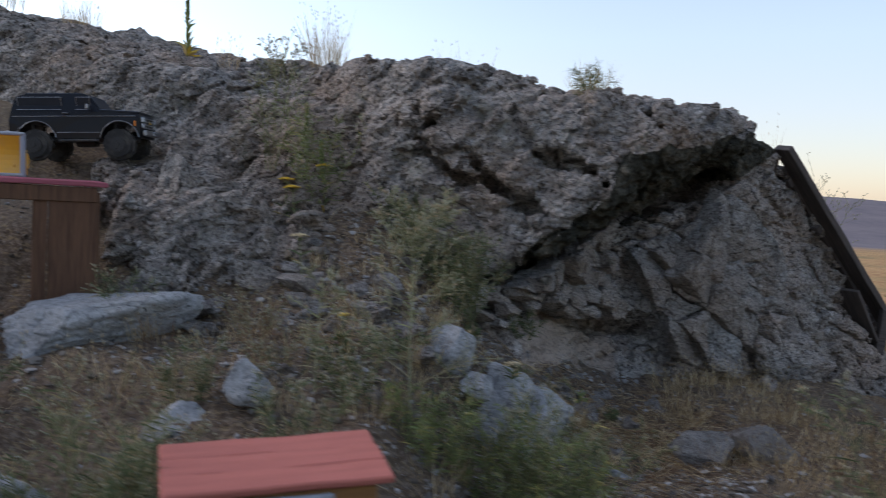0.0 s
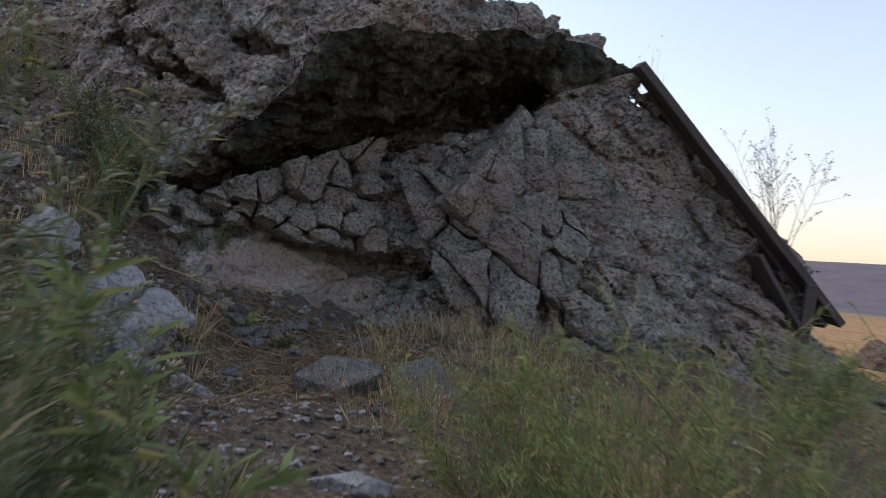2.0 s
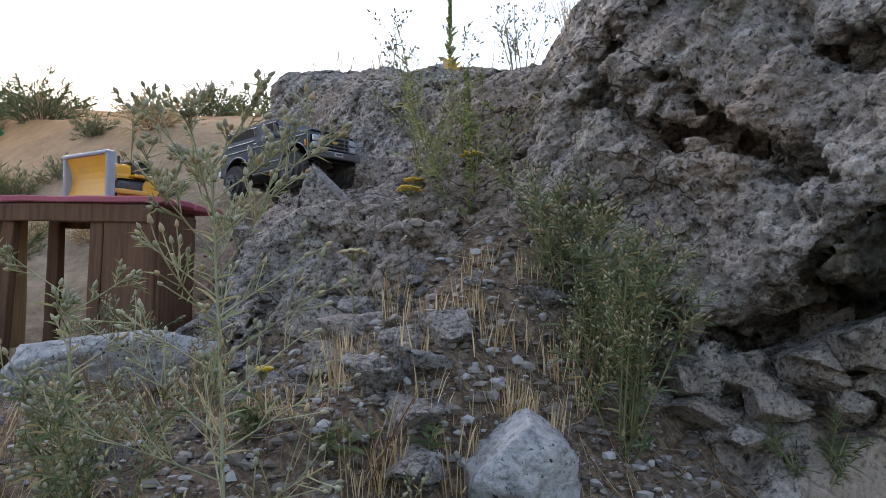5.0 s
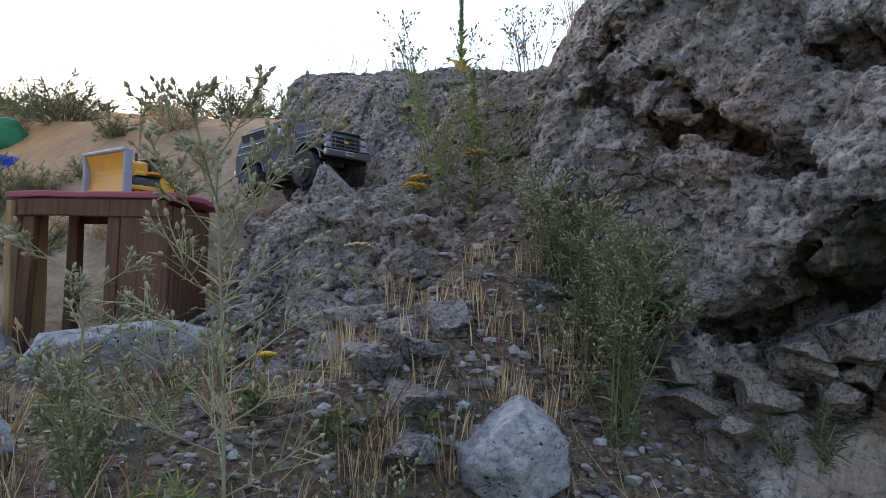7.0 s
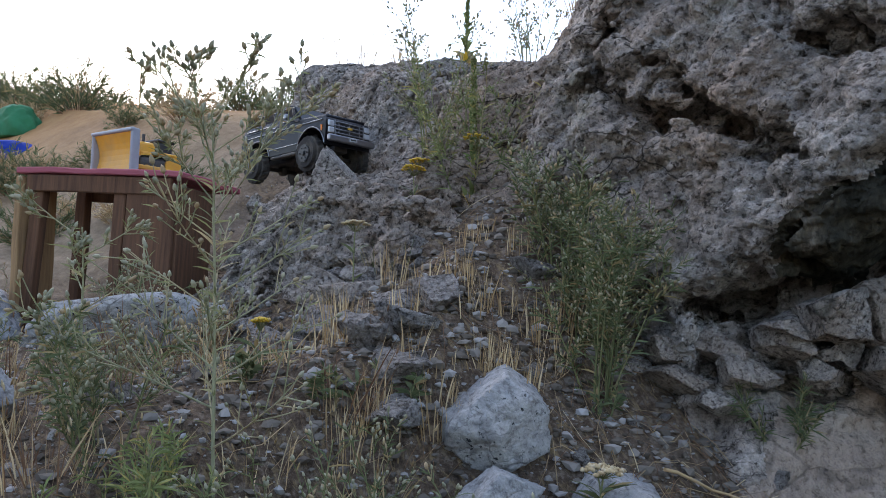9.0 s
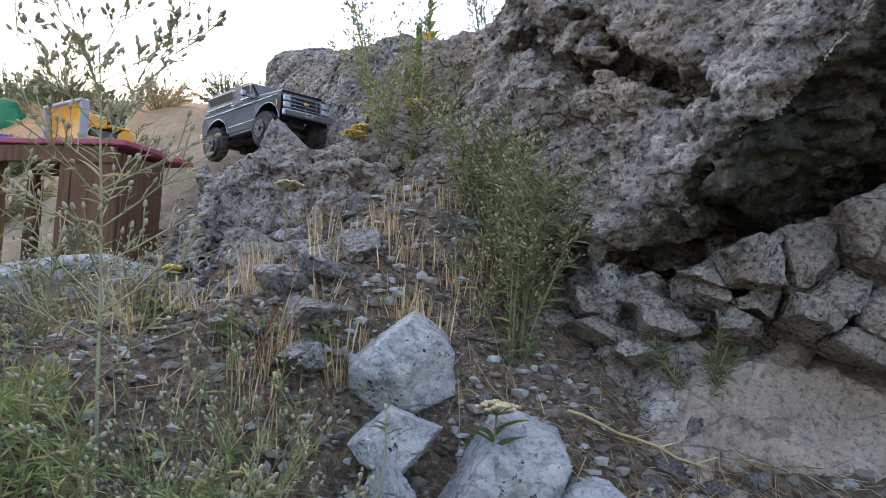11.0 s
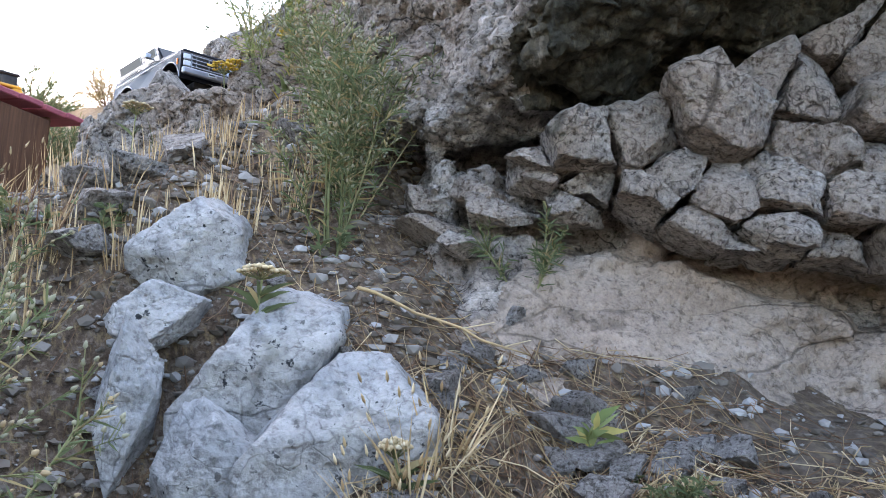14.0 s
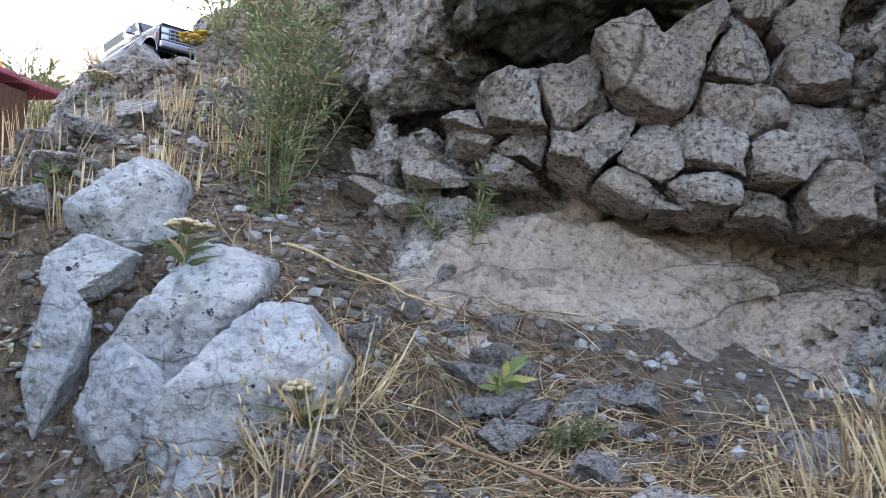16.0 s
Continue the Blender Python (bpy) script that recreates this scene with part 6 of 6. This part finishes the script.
weed((2.45, 4.95, 0.75), 0.72, 0.6, 608, 9, 10, 2, True, 0.012, 0.0016, "shrub", "sparse leafless shrub behind the leaning boards", M_RUST, category="shrub")
weed((-0.72, 3.62, rock_top(-0.72, 3.62)), 0.3, 0.4, 609, 7, 9, 2, True, 0.012, 0.0018, "weed", "bare twiggy weed on the ridge", M_RUST)


def mullein(at, height, seed):
    rng = random.Random(seed)
    st, lf, fl, dead = Buf(), Buf(), Buf(), Buf()
    main = curve_points(Vector((0, 0, -0.02)), Vector((-0.04, 0, 1)), height, rng, 0.06, 0.0, 10)
    st.tube(main, 0.006, 0.003, 6)
    for k in range(46):
        u = (k / 46) ** 1.4 * 0.5
        i = min(int(u * 10), 9)
        q = main[i].lerp(main[i + 1], u * 10 - i)
        d = tilt_from(Vector((0, 0, 1)), rng, rng.uniform(0.2, 0.65))
        (dead if u < 0.06 else lf).blade(q, d, 0.085 * (1.05 - 1.2 * u) * rng.uniform(0.7, 1.1), 0.017 * (1.1 - u), rng.uniform(0.1, 0.6), rng, 5)
    for k in range(420):
        u = 0.42 + 0.58 * rng.random()
        i = min(int(u * 10), 9)
        q = main[i].lerp(main[i + 1], u * 10 - i)
        d = tilt_from(Vector((0, 0, 1)), rng, rng.uniform(0.5, 1.2))
        fl.bud(q + d * 0.004, d, 0.010 * (1.3 - 0.6 * u), 0.0035, 4)
    root = empty("mullein", pose(*at), "tall yellow-green mullein with a single flower spike", "mullein")
    child("stalk", st.mesh("stalk", M_STEM), root)
    child("leaf", lf.mesh("leaf", M_FRESH), root, "broad yellow-green leaves", "stuff")
    child("dead_leaf", dead.mesh("dead_leaf", M_YELLOW), root, "withered ochre leaves", "stuff")
    child("flower_spike", fl.mesh("flower_spike", M_FRESH), root, "narrow green flower spike", "stuff")


mullein((-1.20, 3.78, rock_top(-1.20, 3.78)), 0.44, 5)
mullein((-0.52, 3.17, 1.13), 0.40, 6)
mullein((-0.44, 3.10, 1.08), 0.30, 8)


def yarrow(at, height, seed, mat, spread=0.03):
    rng = random.Random(seed)
    st, fl, lf = Buf(), Buf(), Buf()
    main = curve_points(Vector((0, 0, -0.02)), Vector((rng.uniform(-0.1, 0.1), rng.uniform(-0.1, 0.1), 1)), height, rng, 0.12, 0.0, 6)
    st.tube(main, 0.0022, 0.0014, 5)
    for k in range(26):
        a, r = k * 2.4, spread * math.sqrt(k / 26)
        e = main[-1] + Vector((math.cos(a) * r, math.sin(a) * r, 0.012 - r * 0.2 + rng.uniform(-0.003, 0.003)))
        st.tube([main[-2].lerp(main[-1], 0.6), e], 0.0007, 0.0006, 3)
        for _ in range(4):
            fl.bud(e + Vector((rng.uniform(-0.004, 0.004), rng.uniform(-0.004, 0.004), 0)), Vector((0, 0, 1)), 0.006, 0.0038, 5)
    for k in range(14):
        lf.blade(main[rng.randint(0, 4)], tilt_from(Vector((0, 0, 1)), rng, 0.9), 0.05, 0.008, 0.3, rng, 3)
    x, y = at[0], at[1]
    root = empty("yarrow", pose(x, y, at[2] if len(at) > 2 else ground_at(x, y)), "yarrow stalk with a flat flower head", "yarrow", "yarrow flowers")
    child("stalk", st.mesh("stalk", M_STEM), root)
    child("flower_head", fl.mesh("flower_head", mat), root, "", "stuff")
    child("leaf", lf.mesh("leaf", M_GREEN), root, "", "stuff")


yarrow((-0.45, 2.74), 0.18, 1, M_CREAM)
yarrow((-0.58, 3.01, 1.02), 0.20, 2, M_YELLOW)
yarrow((-0.52, 2.98, 1.02), 0.17, 3, M_YELLOW)
yarrow((-0.42, 3.12, 1.02), 0.26, 4, M_YELLOW)
yarrow((0.285, 2.66, 0.57), 0.05, 5, M_CREAM)
yarrow((-0.27, 2.40), 0.11, 6, M_YELLOW, 0.012)
yarrow((0.52, 2.72), 0.06, 7, M_CREAM, 0.016)


def litter(count, seed, mat, label, spot=(0.75, 0.3, 2.85, 0.22), share=0.6):
    """Dead stalks lying about on the soil."""
    rng = random.Random(seed)
    b = Buf()
    for _ in range(count):
        if rng.random() < share:
            x, y = rng.gauss(spot[0], spot[1]), rng.gauss(spot[2], spot[3])
        else:
            x, y = rng.uniform(-1.2, 2.2), rng.uniform(1.5, 3.2)
        if y > 3.25 or math.hypot(x - 1.2, y - 2.25) < 0.4:
            continue
        a = rng.uniform(0, 6.283)
        ln = rng.uniform(0.03, 0.16)
        pts = []
        for i in range(4):
            px, py = x + math.cos(a) * ln * i / 3, y + math.sin(a) * ln * i / 3
            a += rng.uniform(-0.2, 0.2)
            pts.append(Vector((px, py, ground_at(px, py) + rng.uniform(0.003, 0.02))))
        r = rng.uniform(0.0005, 0.0011)
        b.tube(pts, r, r * 0.6, 3)
    ob = new("dry_litter", b.mesh("dry_litter", mat))
    tagged(ob, label, "litter", kind="stuff")


litter(2300, 9, M_RUST, "dead brown stalks and twigs on the soil")
litter(900, 12, M_STRAW, "thin pale straw strewn over the soil", (0.72, 0.22, 2.78, 0.2), 0.85)
litter(420, 10, M_STRAW, "bleached broken straw on the soil", (0.85, 0.22, 2.92, 0.14), 1.0)


def far_bush(at, size, seed, mat, label):
    rng = random.Random(seed)
    lf, st = Buf(), Buf()
    for _ in range(60):
        d = Vector((rng.uniform(-1, 1), rng.uniform(-1, 1), rng.uniform(0.3, 1.4))).normalized()
        pts = curve_points(Vector((0, 0, -0.05)), d, size * rng.uniform(0.6, 1.0), rng, 0.3, 0.0, 4)
        st.tube(pts, 0.006 * size, 0.002 * size, 3)
        for _k in range(28):
            u = rng.uniform(0.3, 1.0)
            j = min(int(u * 4), 3)
            lf.blade(pts[j].lerp(pts[j + 1], u * 4 - j), tilt_from((pts[j + 1] - pts[j]).normalized(), rng, rng.uniform(0.2, 1.0)), size * rng.uniform(0.08, 0.2), size * 0.016, 0.1, rng, 2)
    x, y = at
    root = empty("bush", pose(x, y, ground_at(x, y)), label, "bush", "bushes in the distance")
    child("branch", st.mesh("branch", M_RUST), root, "", "stuff")
    child("foliage", lf.mesh("foliage", mat), root, "", "stuff")
    return root


kinds = [far_bush((-4.6, 4.6), 0.42, 1, M_GREEN, "grey-green sagebrush behind the table"), far_bush((-4.0, 5.4), 0.36, 2, M_GREEN, "grey-green sagebrush behind the table"), far_bush((-3.4, 3.6), 0.32, 3, M_STRAW, "dry straw-coloured bush behind the table")]
rk = random.Random(8)
for k in range(30):
    r, a = rk.uniform(3.4, 6.0), radians(rk.uniform(58, 90))
    x, y = 0.8 - r * math.sin(a), 1.7 + r * math.cos(a)
    if x > -2.2 or y > 3.2:
        continue
    c = copy_thing(kinds[(2, 0, 2, 1)[k % 4]], pose(x, y, ground_at(x, y) - 0.03, 0, 0, rk.uniform(0, 360)) @ Matrix.Scale(rk.uniform(0.4, 0.8), 4))
    tagged(c, "dry hazy brush on the bank behind the table")
for k in range(44):
    r, a = rk.uniform(4.5, 10.0), radians(rk.uniform(44, 88))
    x, y = 0.8 - r * math.sin(a), 1.7 + r * math.cos(a)
    if y > 3.2 and x > -2.6:
        continue
    copy_thing(kinds[k % 3], pose(x, y, ground_at(x, y) - 0.03, 0, 0, rk.uniform(0, 360)) @ Matrix.Scale(rk.uniform(0.6, 1.3), 4))
scrub = far_bush((4.2, 8.6), 0.34, 4, M_RUST, "rusty dry scrub standing in the field")
for k in range(70):
    r, a = rk.uniform(5.0, 16.0), radians(rk.uniform(6, 38))
    x, y = 1.7 + r * math.sin(a), 0.2 + r * math.cos(a)
    if math.hypot(x - 2.4, y - 3.8) < 1.6:
        continue
    c = copy_thing(scrub if k % 3 else kinds[2], pose(x, y, ground_at(x, y) - 0.03, 0, 0, rk.uniform(0, 360)) @ Matrix.Scale(rk.uniform(0.35, 0.9), 4))
    tagged(c, "low dry scrub standing in the field")
for k in range(80):
    r, a = 6.5 + 45.0 * rk.random() ** 1.6, radians(rk.uniform(-45, -8))
    x, y = 1.6 - r * math.sin(a), 0.4 + r * math.cos(a)
    c = copy_thing(kinds[k % 3], pose(x, y, ground_at(x, y) - 0.05, 0, 0, rk.uniform(0, 360)) @ Matrix.Scale(rk.uniform(0.4, 1.3), 4))
    tagged(c, "sagebrush standing in the dry field")


def stick(points, r, label, seed, mat=None):
    """A dead stalk lying along a line of points."""
    rng = random.Random(seed)
    b = Buf()
    pts = [Vector(p) for p in points]
    fine_pts = []
    for a, c in zip(pts, pts[1:]):
        for k in range(4):
            fine_pts.append(a.lerp(c, k / 4) + Vector([rng.uniform(-0.004, 0.004) for _ in range(3)]))
    fine_pts.append(pts[-1])
    b.tube(fine_pts, r, r * 0.5, 6)
    for _ in range(7):
        k = rng.randint(2, len(fine_pts) - 2)
        d = (fine_pts[k] - fine_pts[k - 1]).normalized()
        b.tube(curve_points(fine_pts[k], tilt_from(d, rng, 0.6), rng.uniform(0.02, 0.06), rng, 0.2, 0.05, 3), r * 0.5, r * 0.2, 4)
    return tagged(new("dead_stalk", b.mesh("dead_stalk", mat or M_STRAW)), label, "dead stalk")


stick([(0.24, 2.50, 0.44), (0.17, 2.56, 0.52), (0.16, 2.62, 0.57)], 0.004, "bleached dead stalk lying across the boulders", 1)
stick([(0.30, 2.80, 0.60), (0.36, 2.90, 0.555), (0.45, 3.00, 0.51)], 0.003, "long bleached dead stalk on the soil", 2)
stick([(0.62, 2.84, 0.36), (0.78, 2.88, 0.325), (0.95, 2.98, 0.33)], 0.003, "thin rusty dead stalk on the soil", 3, M_RUST)
stick([(0.70, 3.02, 0.36), (0.80, 2.94, 0.33), (0.98, 2.86, 0.31)], 0.0025, "thin bleached dead stalk on the soil", 4)
chip = empty("wood_splinter", pose(0.56, 2.66, 0.24, 10, 14, 30), "flat grey wood splinter standing in dry soil", "wood splinter")
board("splinter", (0.024, 0.008, 0.14), (0, 0, 0.03), M_OLDWOOD, chip, None, "", 70, 0.002)
weed((0.56, 2.96), 0.085, 0.2, 801, 1, 4, 3, False, 0.03, 0.011, "herb", "small yellow-green sprout in gravel", M_FRESH, category="herb")
weed((0.68, 2.98), 0.05, 0.9, 802, 12, 4, 6, False, 0.014, 0.003, "herb", "small bluish-green cushion plant in gravel", M_GREEN, category="herb")
